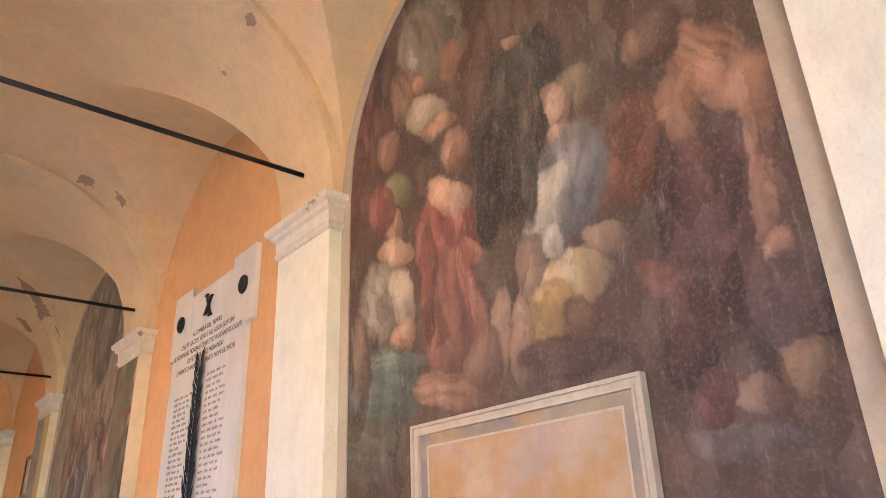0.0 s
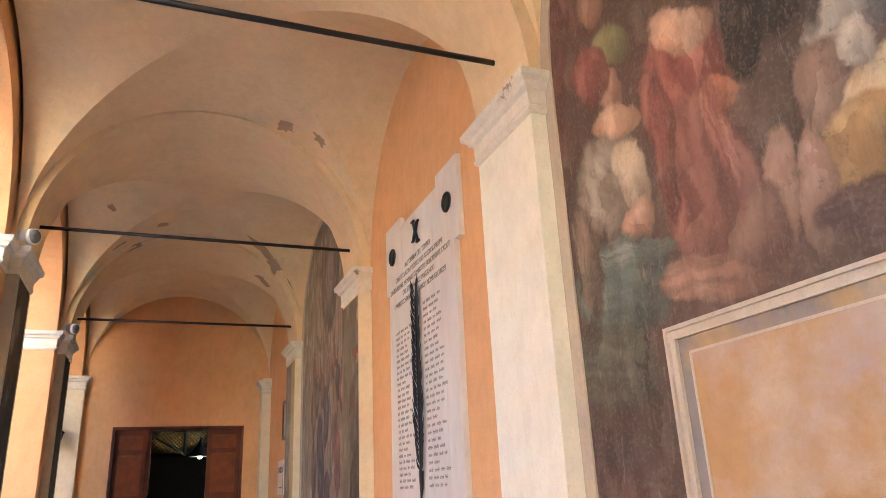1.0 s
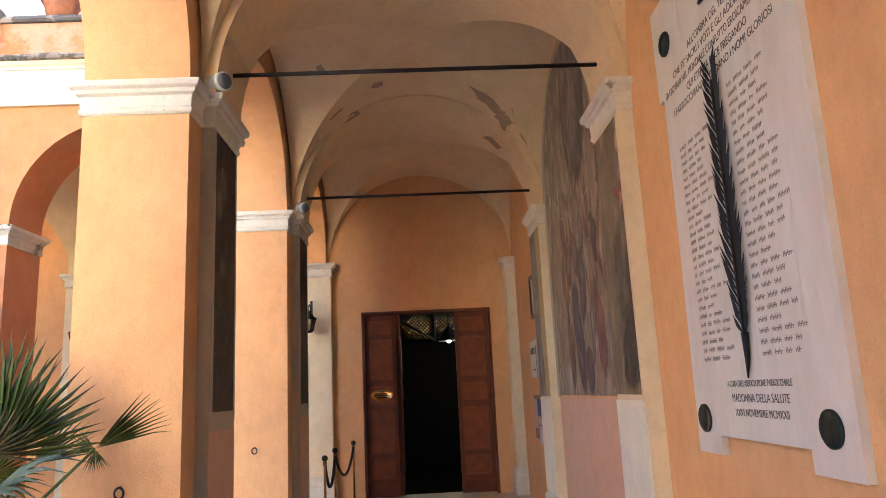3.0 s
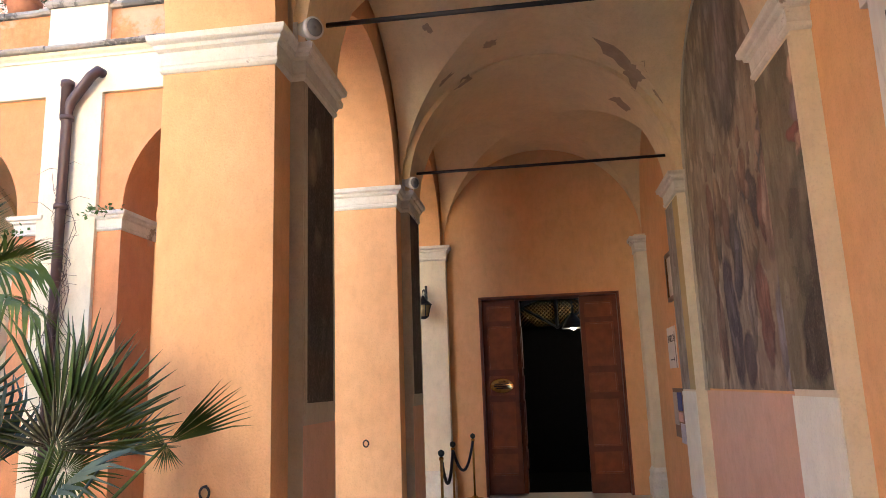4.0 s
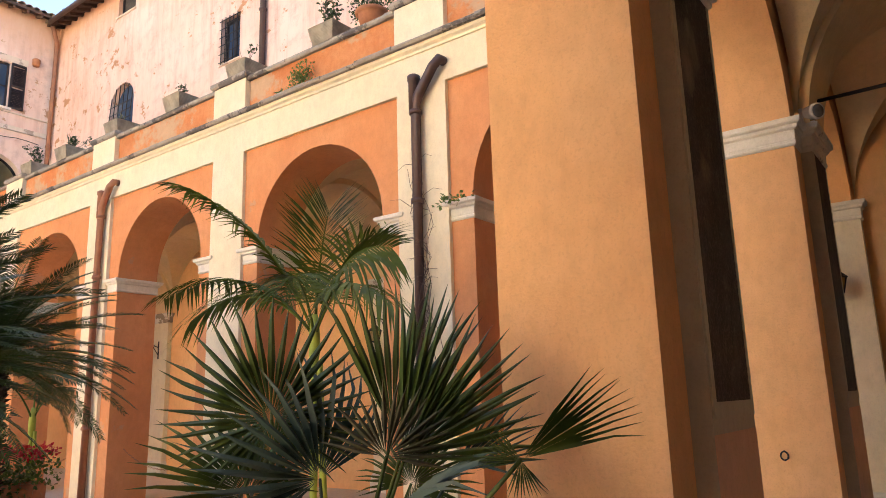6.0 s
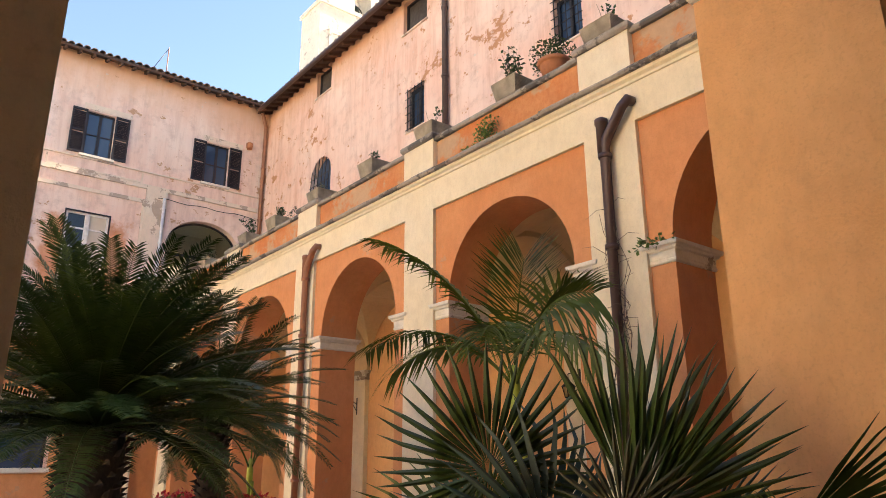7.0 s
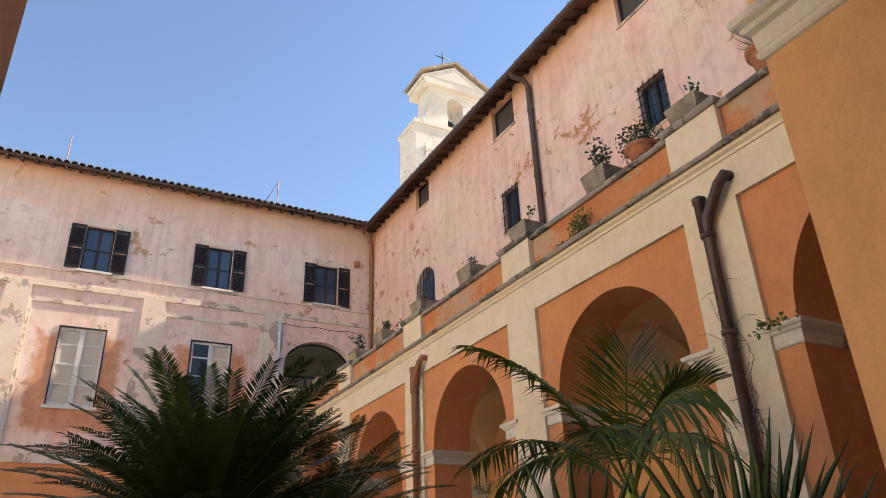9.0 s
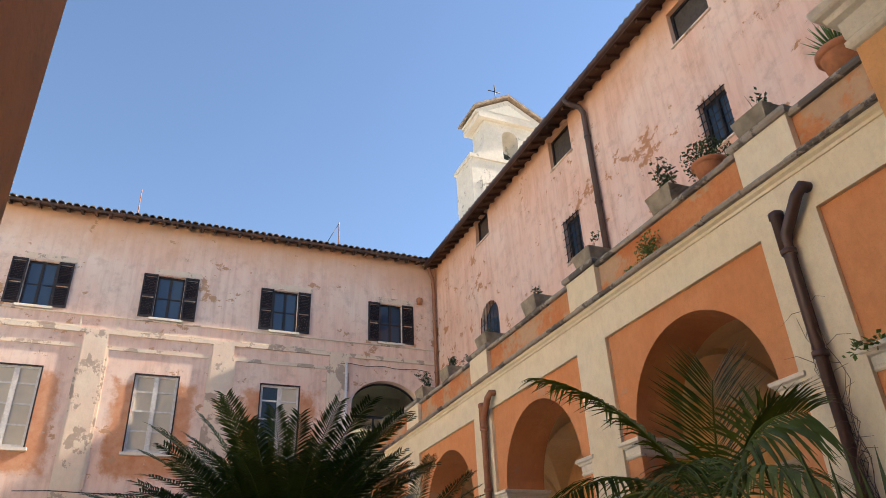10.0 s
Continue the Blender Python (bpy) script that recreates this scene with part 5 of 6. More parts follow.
lamp = thing("hanging_lantern", "small iron lantern with a lit bulb inside the church", "lantern", (2.0, 16.2, 2.55))
bm = bmesh.new()
lathe(bm, ((0.02, 0.42), (0.03, 0.30), (0.11, 0.22), (0.20, 0.06), (0.205, 0.05), (0.19, 0.05)), sides=8)
part("shade", bm, IRON, lamp)
bm = bmesh.new()
tube(bm, [(0, 0, 0.4), (0, 0, 3.05)], 0.008, 6)
part("chain", bm, IRON, lamp)
glow = Mat("bulb_glow", 0.5)
glow.b.inputs["Emission Color"].default_value = (1.0, 0.9, 0.65, 1)
glow.b.inputs["Emission Strength"].default_value = 90
bm = bmesh.new()
lathe(bm, ((0.005, -0.045), (0.03, -0.03), (0.04, 0.0), (0.03, 0.03), (0.012, 0.06)), (0, 0, 0.06), 10)
part("bulb", bm, glow.m, lamp, "small lit bulb")


# ---------------------------------------------------------------- rope barrier, signs
def stanchion(x, y, dark=False):
    top = thing("stanchion", "slim brass rope stanchion with a ball top", "stanchion", (x, y, 0), "rope stanchions")
    bm = bmesh.new()
    lathe(bm, ((0.16, 0), (0.16, 0.015), (0.13, 0.035), (0.05, 0.05), (0.03, 0.075)), sides=20)
    part("foot", bm, BRASS, top)
    bm = bmesh.new()
    lathe(bm, ((0.016, 0.07), (0.016, 0.84), (0.026, 0.85), (0.026, 0.88), (0.014, 0.885)), sides=12)
    part("post", bm, BRASS, top)
    bm = bmesh.new()
    lathe(bm, ((0.01, 0.885), (0.03, 0.90), (0.04, 0.925), (0.032, 0.95), (0.008, 0.965)), sides=14)
    part("ball", bm, BRONZE, top, "dark turned ball")


POSTS = ((0.22, 11.75), (0.20, 12.95), (0.32, 14.40))
for p in POSTS:
    stanchion(*p)
for (xa, ya), (xb, yb) in zip(POSTS, POSTS[1:]):
    bm = bmesh.new()
    tube(bm, [(xa + (xb - xa) * t, ya + (yb - ya) * t, 0.86 - 1.35 * t * (1 - t)) for t in [k / 16 for k in range(17)]], 0.02, 8)
    tagged(part("barrier_rope", bm, ROPE), "dark blue sagging rope between two stanchions", "rope")
top = thing("picture_frame", "small gilt-framed print on the orange wall", "picture")
part("frame", boxes((3.05, 3.0895, 12.26, 12.31, 2.62, 3.22), (3.05, 3.0895, 12.72, 12.77, 2.62, 3.22), (3.05, 3.0895, 12.31, 12.72, 2.62, 2.67), (3.05, 3.0895, 12.31, 12.72, 3.17, 3.22)), plain("dark_gilt", (0.16, 0.085, 0.035), 0.4, 0.3), top)
part("print", boxes((3.07, 3.0895, 12.31, 12.72, 2.67, 3.17)), plain("pale_print", (0.62, 0.56, 0.48), 0.4, vary=0.5, scale=6), top)
top = thing("notice_sheet", "white paper notice pointing to the basilica", "notice")
part("paper", boxes((3.075, 3.0895, 12.68, 13.22, 1.80, 2.32)), plain("paper", (0.76, 0.72, 0.65), 0.9, vary=0.1), top)
cu = bpy.data.curves.new("inscription", "FONT")
cu.body, cu.size, cu.align_x, cu.extrude = "BASILICA", 0.13, "CENTER", 0.001
cu.materials.append(IRON)
ob = new("inscription", cu)
ob.parent = top
ob.matrix_basis = Matrix(((0, 0, -1, 3.074), (-0.85, 0, 0, 12.95), (0, 1, 0, 2.13), (0, 0, 0, 1)))
part("arrow_bar", boxes((3.072, 3.0745, 12.82, 13.08, 1.90, 1.912), (3.072, 3.0745, 12.82, 12.83, 1.885, 1.93)), IRON, top)
part("worn_edge", boxes((3.073, 3.0748, 12.68, 12.72, 1.80, 2.25)), plain("grey_patch", (0.35, 0.32, 0.28), 0.9, vary=0.6, scale=30), top)
top = thing("notice_board", "wooden notice board with coloured leaflets", "notice board")
part("board", boxes((3.06, 3.0895, 12.45, 13.10, 0.95, 1.55)), plain("board_wood", (0.30, 0.17, 0.09), 0.6), top)
for y0, y1, z0, z1, c in ((12.80, 13.06, 1.10, 1.50, (0.62, 0.52, 0.42)), (12.52, 12.76, 1.28, 1.50, (0.10, 0.12, 0.32)), (12.52, 12.76, 1.15, 1.26, (0.70, 0.45, 0.40)), (12.46, 12.70, 0.90, 1.13, (0.62, 0.60, 0.66)), (12.84, 13.02, 1.34, 1.46, (0.25, 0.16, 0.09))):
    part("leaflet", boxes((3.052 - random.uniform(0, 0.004), 3.0598, y0, y1, z0, z1)), plain("leaflet", c, 0.7, vary=0.3, scale=40), top)
for y, z in ((PIERS[3] - HALF, 1.14), (PIERS[4] - HALF, 1.11)):
    top = thing("iron_ring", "small dark iron ring in the pier", "ring", (-0.46, y, z))
    bm = bmesh.new()
    tube(bm, [(0.028 * math.cos(a), -0.02, 0.034 * math.sin(a)) for a in [2 * math.pi * k / 14 for k in range(15)]], 0.007, 6)
    part("ring", bm, IRON, top)
    bm = bmesh.new()
    tube(bm, [(0, 0.01, 0.034), (0, -0.03, 0.034)], 0.008, 6)
    part("staple", bm, IRON, top)


def lantern(x, y, z, away):
    """A wrought wall lantern on a curled bracket."""
    top = thing("wall_lantern", "black iron wall lantern on a curled bracket", "lantern", (x, y, z), "wall lanterns")
    bm = bmesh.new()
    tube(bm, [(0, 0.32, 0.30), (0, 0.10, 0.36), (0, 0, 0.33), (0, 0, 0.24)], 0.011, 6)
    tube(bm, [(0, 0.32, 0.10), (0, 0.18, 0.30), (0, 0.22, 0.36)], 0.009, 6)
    box(bm, -0.02, 0.02, 0.31, 0.33, 0.02, 0.45)
    part("bracket", bm, IRON, top)
    bm = bmesh.new()
    lathe(bm, ((0.02, 0.25), (0.03, 0.21), (0.13, 0.12), (0.135, 0.105), (0.12, 0.105)), sides=6)
    part("hood", bm, IRON, top)
    bm = bmesh.new()
    for k in range(6):
        a = 2 * math.pi * k / 6
        tube(bm, [(0.115 * math.cos(a), 0.115 * math.sin(a), 0.11), (0.07 * math.cos(a), 0.07 * math.sin(a), -0.08)], 0.008, 4)
    lathe(bm, ((0.03, -0.11), (0.075, -0.08), (0.075, -0.07), (0.03, -0.07)), sides=6)
    part("cage", bm, IRON, top)
    bm = bmesh.new()
    lathe(bm, ((0.065, -0.07), (0.105, 0.10), (0.10, 0.105)), sides=6)
    part("lamp_glass", bm, plain("amber_glass", (0.45, 0.30, 0.14), 0.2), top, "dull amber glass")


lantern(-0.34, 14.20, 2.80, 0)
for p in NPIERS:
    lantern(p, 14.26, 2.75, 0)


# ---------------------------------------------------------------- plants
def leaf_mat(name, c, other, rough=0.42):
    m = Mat(name, rough)
    rnd = m.t.nodes.new("ShaderNodeObjectInfo").outputs["Random"]
    n = m.noise(6, 3)
    c1 = m.mix(rnd, c, other)
    m.colour(m.mix(m.ramp(n, 0.4, 0.7, 0, 0.6), c1, mul(c, 0.6)))
    m.b.inputs["Specular IOR Level"].default_value = 0.22
    return m.m


CYCAS = leaf_mat("cycad_green", (0.050, 0.088, 0.018), (0.080, 0.120, 0.026), 0.45)
KENTIA = leaf_mat("palm_green", (0.048, 0.085, 0.012), (0.13, 0.17, 0.02), 0.5)
FAN = leaf_mat("fan_palm_green", (0.052, 0.086, 0.016), (0.082, 0.118, 0.026), 0.42)
FANBLUE = leaf_mat("fan_palm_blue_green", (0.085, 0.125, 0.105), (0.06, 0.10, 0.07), 0.45)
FANOLIVE = leaf_mat("fan_palm_olive", (0.095, 0.085, 0.045), (0.075, 0.08, 0.035), 0.5)
IVY = leaf_mat("ivy_green", (0.08, 0.16, 0.03), (0.15, 0.22, 0.06))
ROSE = leaf_mat("shrub_green", (0.045, 0.085, 0.03), (0.08, 0.09, 0.035))
STEM = plain("green_stem", (0.36, 0.44, 0.06), 0.5)
TWIG = plain("dry_twig", (0.16, 0.11, 0.085), 0.9)
TRUNK = plain("shaggy_trunk", (0.075, 0.048, 0.032), 0.95, vary=0.5, scale=25, relief=0.6)
PETAL = plain("red_petal", (0.65, 0.02, 0.045), 0.5, vary=0.3)


def frond(name, length, pairs, leaf, droop, mat, start=0.1, width=0.011, lift=0.25, sweep=48, rng=None):
    """A feather leaf along +x that curves down, with narrow leaflets on both sides."""
    rng = rng or random.Random(1)
    bm = bmesh.new()

    def at(t):
        return Vector((length * (t - 0.18 * droop * t ** 3), 0, -droop * length * t ** 2.2))
    tube(bm, [at(k / 10) for k in range(11)], [0.013 * (1 - 0.85 * k / 10) for k in range(11)], 5)
    for k in range(pairs):
        t = start + (1 - start) * (k + 0.5) / pairs
        d = (at(min(1, t + 0.02)) - at(t - 0.02)).normalized()
        up = d.cross(Vector((0, 1, 0))) * -1
        if up.z < 0:
            up = -up
        l = leaf * (0.35 + 0.65 * math.sin(math.pi * min(1, (t - start) / (1 - start) * 0.86 + 0.12)) ** 0.7) * rng.uniform(0.88, 1.1)
        a = radians(sweep + 24 * (1 - t) - 14 * t + rng.uniform(-5, 5))
        for s in (-1, 1):
            way = d * math.cos(a) + Vector((0, s, 0)) * math.sin(a) + up * (lift + rng.uniform(-0.06, 0.06))
            way.normalize()
            side = d * width
            root, mid, tip = at(t), at(t) + way * l * 0.5, at(t) + way * l - up * l * 0.16
            v = [bm.verts.new(p) for p in (root - side * 0.4, mid - side, tip, mid + side, root + side * 0.4)]
            bm.faces.new(v)
    return mesh_of(name, bm, mat)


def feather_palm(name, label, at, trunk_h, trunk_r, meshes, count, lo, hi, group="", scales=260):
    rng = random.Random(sum(map(ord, label)))
    top = thing(name, label, "palm", at, group)
    bm = bmesh.new()
    lathe(bm, [(trunk_r * (1.05 - 0.12 * k / 8) * (1 + 0.05 * math.sin(k * 2.1)), trunk_h * k / 8) for k in range(9)], sides=16)
    part("trunk", bm, TRUNK, top, "shaggy dark trunk")
    bm = bmesh.new()
    for k in range(scales):
        a, z = k * 2.39996, trunk_h * (k + 0.5) / scales
        n = Vector((math.cos(a), math.sin(a), 0.0))
        sd = Vector((-n.y, n.x, 0))
        p = n * trunk_r * 0.97 + Vector((0, 0, z))
        q = p + n * rng.uniform(0.05, 0.10) + Vector((0, 0, rng.uniform(0.02, 0.08)))
        v = [bm.verts.new(w) for w in (p - sd * 0.035, p + sd * 0.035, q, p + Vector((0, 0, 0.05)))]
        bm.faces.new((v[0], v[1], v[2])), bm.faces.new((v[1], v[3], v[2])), bm.faces.new((v[3], v[0], v[2]))
    tagged(part("leaf_base_cover", bm, TRUNK, top, "old cut leaf bases"), kind="stuff")
    for k in range(count):
        o = new("frond", meshes[k % len(meshes)])
        o.parent = top
        t = ((k + 0.5) / count) ** 1.1
        el = hi + (lo - hi) * t + rng.uniform(-6, 6)
        o.matrix_basis = pose(0, 0, trunk_h - 0.03 + 0.10 * (1 - t)) @ pose(0, 0, 0, 0, 0, k * 137.508 + rng.uniform(-8, 8)) @ pose(0.10 * t, 0, 0, rng.uniform(-14, 14), -el, 0) @ Matrix.Scale(rng.uniform(0.88, 1.06), 4)
    return top


rng = random.Random(4)
CY = [frond("frond", L, 74, 0.25, dr, CYCAS, 0.05, 0.0125, 0.16, 60, rng) for L, dr in ((1.80, 0.24), (1.85, 0.34), (1.7, 0.40), (1.9, 0.28), (1.7, 0.48))]
feather_palm("cycad", "dark green cycad with a wide crown on a shaggy trunk", (-6.28, 6.30, -0.14), 2.06, 0.27, CY, 140, 2, 78)
CY2 = [frond("frond", L, 80, 0.19, dr, CYCAS, 0.06, 0.0085, 0.2, 58, rng) for L, dr in ((1.55, 0.34), (1.45, 0.44))]
feather_palm("cycad", "smaller dark green cycad on a slim shaggy trunk", (-7.9, 8.0, -0.14), 2.3, 0.16, CY2, 64, -12, 66)


def arched_leaf(base_p, ctrl, tip, pairs, leaf, mat, rng, hang=0.55, across=None, stalk=0.22):
    """A long feather leaf that arches from its base over a crest to its tip, with curved hanging leaflets."""
    a, c, b = Vector(base_p), Vector(ctrl), Vector(tip)

    def at(t):
        return a * (1 - t) ** 2 + c * 2 * t * (1 - t) + b * t * t
    bm = bmesh.new()
    tube(bm, [at(k / 12) for k in range(13)], [0.014 * (1 - 0.82 * k / 12) for k in range(13)], 5)
    down = Vector((0, 0, -1))
    for k in range(pairs):
        t = stalk + (1 - stalk) * (k + 0.5) / pairs
        d = (at(min(1, t + 0.02)) - at(t - 0.02)).normalized()
        side = d.cross(Vector((0, 0, 1)))
        side = Vector(across).normalized() if across else side.normalized()
        u = (t - stalk) / (1 - stalk)
        l = leaf * (0.42 + 0.58 * math.sin(math.pi * (0.16 + 0.74 * u))) * rng.uniform(0.86, 1.1)
        for e in (-1, 1):
            f = radians(60 - 28 * u + rng.uniform(-7, 7))
            way = (d * math.cos(f) + side * e * math.sin(f) + Vector((0, 0, 0.22))).normalized()
            sag = hang * rng.uniform(0.7, 1.25)
            pts = [at(t) + way * l * q + down * l * sag * q ** 2.1 for q in (0.0, 0.3, 0.62, 1.0)]
            w = way.cross(down)
            w = (d if w.length < 0.05 else w.normalized()) * 0.5 + d * 0.5
            widths = (0.006, 0.0165, 0.013)
            rows = [(bm.verts.new(p - w * h), bm.verts.new(p + w * h)) for p, h in zip(pts, widths)]
            end = bm.verts.new(pts[3])
            for p, q in zip(rows, rows[1:]):
                bm.faces.new((p[0], p[1], q[1], q[0]))
            bm.faces.new((rows[-1][0], rows[-1][1], end))
    return mesh_of("frond", bm, mat)


def kentia(label, at, height, leaves, mat):
    """A slender feather palm: ringed canes with a green sheath and arching leaves."""
    rng = random.Random(int(-at[0] * 100))
    top = thing("kentia_palm", label, "palm", at)
    for dx, dy, h in ((0, 0, height), (0.10, 0.06, height * 0.86), (-0.08, 0.07, height * 0.78)):
        bm = bmesh.new()
        n = 24
        tube(bm, [(dx * (1 - k / n * 0.6), dy * (1 - k / n * 0.6), h * k / n) for k in range(n + 1)], [(0.036 - 0.014 * k / n) * (1.14 if k % 3 == 0 else 1.0) for k in range(n + 1)], 8)
        part("cane", bm, STEM, top, "yellow-green ringed cane")
    bm = bmesh.new()
    lathe(bm, ((0.030, height - 0.34), (0.044, height - 0.26), (0.046, height - 0.10), (0.026, height + 0.06)), sides=10)
    part("crown_shaft", bm, STEM, top, "swollen yellow-green leaf sheath")
    for ctrl, tip, pairs, leaf, hang, *across in leaves:
        o = new("frond", arched_leaf((0, 0, height - 0.12), ctrl, tip, pairs, leaf, mat, rng, hang, *across))
        o.parent = top
    return top


kentia("slender green feather palm with arching leaves", (-3.38, 8.62, -0.14), 2.42,
       (((-0.35, -0.18, 3.30), (-1.10, -0.55, 3.66), 46, 0.50, 0.55), ((-0.75, -0.05, 3.15), (-1.95, -0.15, 2.80), 44, 0.42, 0.66),
        ((0.02, 0.02, 3.00), (0.06, 0.10, 3.36), 46, 0.62, 0.12, (0.72, 0.69, 0.05)), ((0.25, 0.05, 3.12), (0.80, 0.05, 2.92), 42, 0.52, 0.42, (0.3, 0.3, 0.9)),
        ((0.45, -0.15, 2.90), (1.05, -0.25, 2.44), 36, 0.42, 0.75), ((-0.25, 0.30, 3.05), (-0.70, 0.55, 2.90), 40, 0.46, 0.5),
        ((0.20, -0.35, 2.95), (0.45, -0.75, 2.55), 36, 0.42, 0.6), ((-0.30, -0.30, 2.90), (-0.75, -0.60, 2.48), 36, 0.42, 0.65),
        ((0.15, 0.10, 2.95), (0.45, 0.30, 3.05), 40, 0.50, 0.35, (0.6, 0.5, 0.5))), KENTIA)
kentia("young feather palm among the pots", (-9.3, 9.1, -0.14), 1.75,
       (((0.2, 0.1, 2.2), (0.75, 0.2, 2.0), 20, 0.30, 0.5), ((-0.2, 0.1, 2.3), (-0.7, 0.3, 2.1), 20, 0.30, 0.5), ((0.1, -0.3, 2.3), (0.2, -0.75, 2.1), 20, 0.30, 0.5), ((0.0, 0.2, 2.5), (-0.1, 0.4, 2.65), 20, 0.30, 0.2)), KENTIA)


# fan palm close to the pier
def fan_mesh(radius, spread, blades, mat, droop, seed):
    rng = random.Random(seed)
    bm = bmesh.new()
    step = radians(spread) / blades
    for k in range(blades):
        a = -radians(spread) / 2 + (k + 0.5 + rng.uniform(-0.16, 0.16)) * step
        sag = rng.uniform(0.6, 1.8)
        l = radius * (0.80 + 0.20 * math.cos(a * 0.8)) * rng.uniform(0.93, 1.05)

        def at(r, b, h):
            return Vector((r * math.cos(b), r * math.sin(b), h))
        f = l * 0.45
        tipa = a + rng.uniform(-0.03, 0.03)
        hub, ml, mr = at(0.02, a, 0), at(f, a - step * 0.47, -0.010), at(f, a + step * 0.47, -0.010)
        ridge, q = at(f, a, 0.016), at(l * 0.78, a, -droop * sag * l * 0.25 + 0.006)
        ql, qr = at(l * 0.76, a - step * 0.15, -droop * sag * l * 0.26), at(l * 0.76, a + step * 0.15, -droop * sag * l * 0.26)
        tip = at(l, tipa, -droop * sag * l * rng.uniform(0.5, 0.9))
        v = [bm.verts.new(p) for p in (hub, ml, ridge, mr, ql, q, qr, tip)]
        for g in ((0, 1, 2), (0, 2, 3), (1, 4, 5, 2), (2, 5, 6, 3), (4, 7, 5), (5, 7, 6)):
            bm.faces.new([v[i] for i in g])
    return mesh_of("fan_leaf", bm, mat)


FANS = [fan_mesh(0.56, 300, 36, FAN, 0.20, 1), fan_mesh(0.64, 48, 11, FAN, 0.08, 2), fan_mesh(0.64, 74, 12, FAN, 0.12, 3), fan_mesh(0.5, 200, 22, FANBLUE, 0.35, 4), fan_mesh(0.34, 190, 18, FANOLIVE, 0.10, 5), fan_mesh(0.52, 60, 12, FANBLUE, 0.12, 6)]
fan = thing("fan_palm", "dark green fan palm with stiff pleated leaves in a pot", "palm", (-1.25, 6.75, -0.14))
bm = bmesh.new()
lathe(bm, ((0.20, 0), (0.27, 0.30), (0.30, 0.44), (0.33, 0.45), (0.33, 0.52), (0.28, 0.52), (0.27, 0.46)), sides=24)
part("pot", bm, TERRA, fan, "terracotta pot")
bm = bmesh.new()
lathe(bm, ((0.10, 0.44), (0.11, 0.7), (0.08, 0.95)), sides=12)
part("trunk", bm, TRUNK, fan)


def fan_leaf(k, hub, way, normal, s=1.0):
    hub, d, n = Vector(hub), Vector(way).normalized(), Vector(normal).normalized()
    n = (n - d * n.dot(d)).normalized()
    y = n.cross(d)
    o = new("fan_leaf", FANS[k])
    o.parent = fan
    m = Matrix((d, y, n)).transposed().to_4x4()
    m.translation = hub - Vector((-1.25, 6.75, -0.14))
    o.matrix_basis = m @ Matrix.Scale(s, 4)
    base_p, end = Vector((0, 0, 0.85)), m.translation
    mid = base_p.lerp(end, 0.55) + Vector((0, 0, -0.04))
    bm = bmesh.new()
    tube(bm, [base_p, base_p.lerp(mid, 0.6), mid, mid.lerp(end, 0.6), end], [0.011, 0.010, 0.009, 0.008, 0.006], 5)
    part("leaf_stalk", bm, FAN if k not in (3, 5) else FANBLUE, fan)


fan_leaf(0, (-1.30, 6.46, 1.59), (-0.15, -0.15, 0.95), (0.75, -0.65, 0.15), 0.88)
fan_leaf(2, (-0.93, 6.74, 1.53), (0.08, 0.10, 1.0), (0.75, -0.65, 0.0), 0.98)
fan_leaf(2, (-0.87, 6.72, 1.46), (0.40, 0.40, 0.80), (0.72, -0.60, 0.22), 0.98)
fan_leaf(2, (-0.84, 6.70, 1.44), (0.60, 0.58, 0.52), (0.66, -0.62, 0.30), 0.86)
fan_leaf(4, (-0.86, 6.62, 1.45), (0.12, 0.20, 0.95), (0.50, -0.78, -0.20), 0.85)
fan_leaf(1, (-0.31, 6.64, 1.455), (0.30, 0.20, 0.225), (0.30, -0.75, 0.55), 0.66)
fan_leaf(2, (-0.31, 6.64, 1.45), (0.05, 0.05, -0.6), (0.35, -0.8, 0.2), 0.20)
fan_leaf(2, (-0.31, 6.64, 1.452), (-0.5, -0.3, 0.25), (0.35, -0.8, 0.2), 0.22)
fan_leaf(5, (-0.80, 6.95, 1.37), (0.45, 0.42, 0.40), (0.45, -0.78, 0.35), 0.72)
fan_leaf(0, (-1.38, 6.42, 1.32), (-0.4, -0.5, 0.45), (0.6, -0.5, 0.8), 0.8)
fan_leaf(3, (-1.20, 6.62, 1.36), (0.0, -0.35, 0.5), (0.7, -0.6, 0.5), 1.0)
fan_leaf(3, (-0.90, 6.72, 1.22), (0.5, -0.3, 0.3), (0.3, -0.6, 0.9), 0.95)
fan_leaf(0, (-1.75, 6.85, 1.45), (-0.7, 0.1, 0.6), (0.7, -0.6, 0.4), 0.6)
fan_leaf(3, (-1.62, 6.55, 1.15), (-0.6, -0.5, 0.2), (0.2, -0.5, 0.9), 0.9)
fan_leaf(0, (-1.10, 7.05, 1.30), (0.2, 0.7, 0.4), (0.6, -0.4, 0.8), 0.6)
fan_leaf(3, (-1.15, 6.45, 1.05), (0.2, -0.7, 0.1), (0.3, -0.3, 0.9), 0.9)


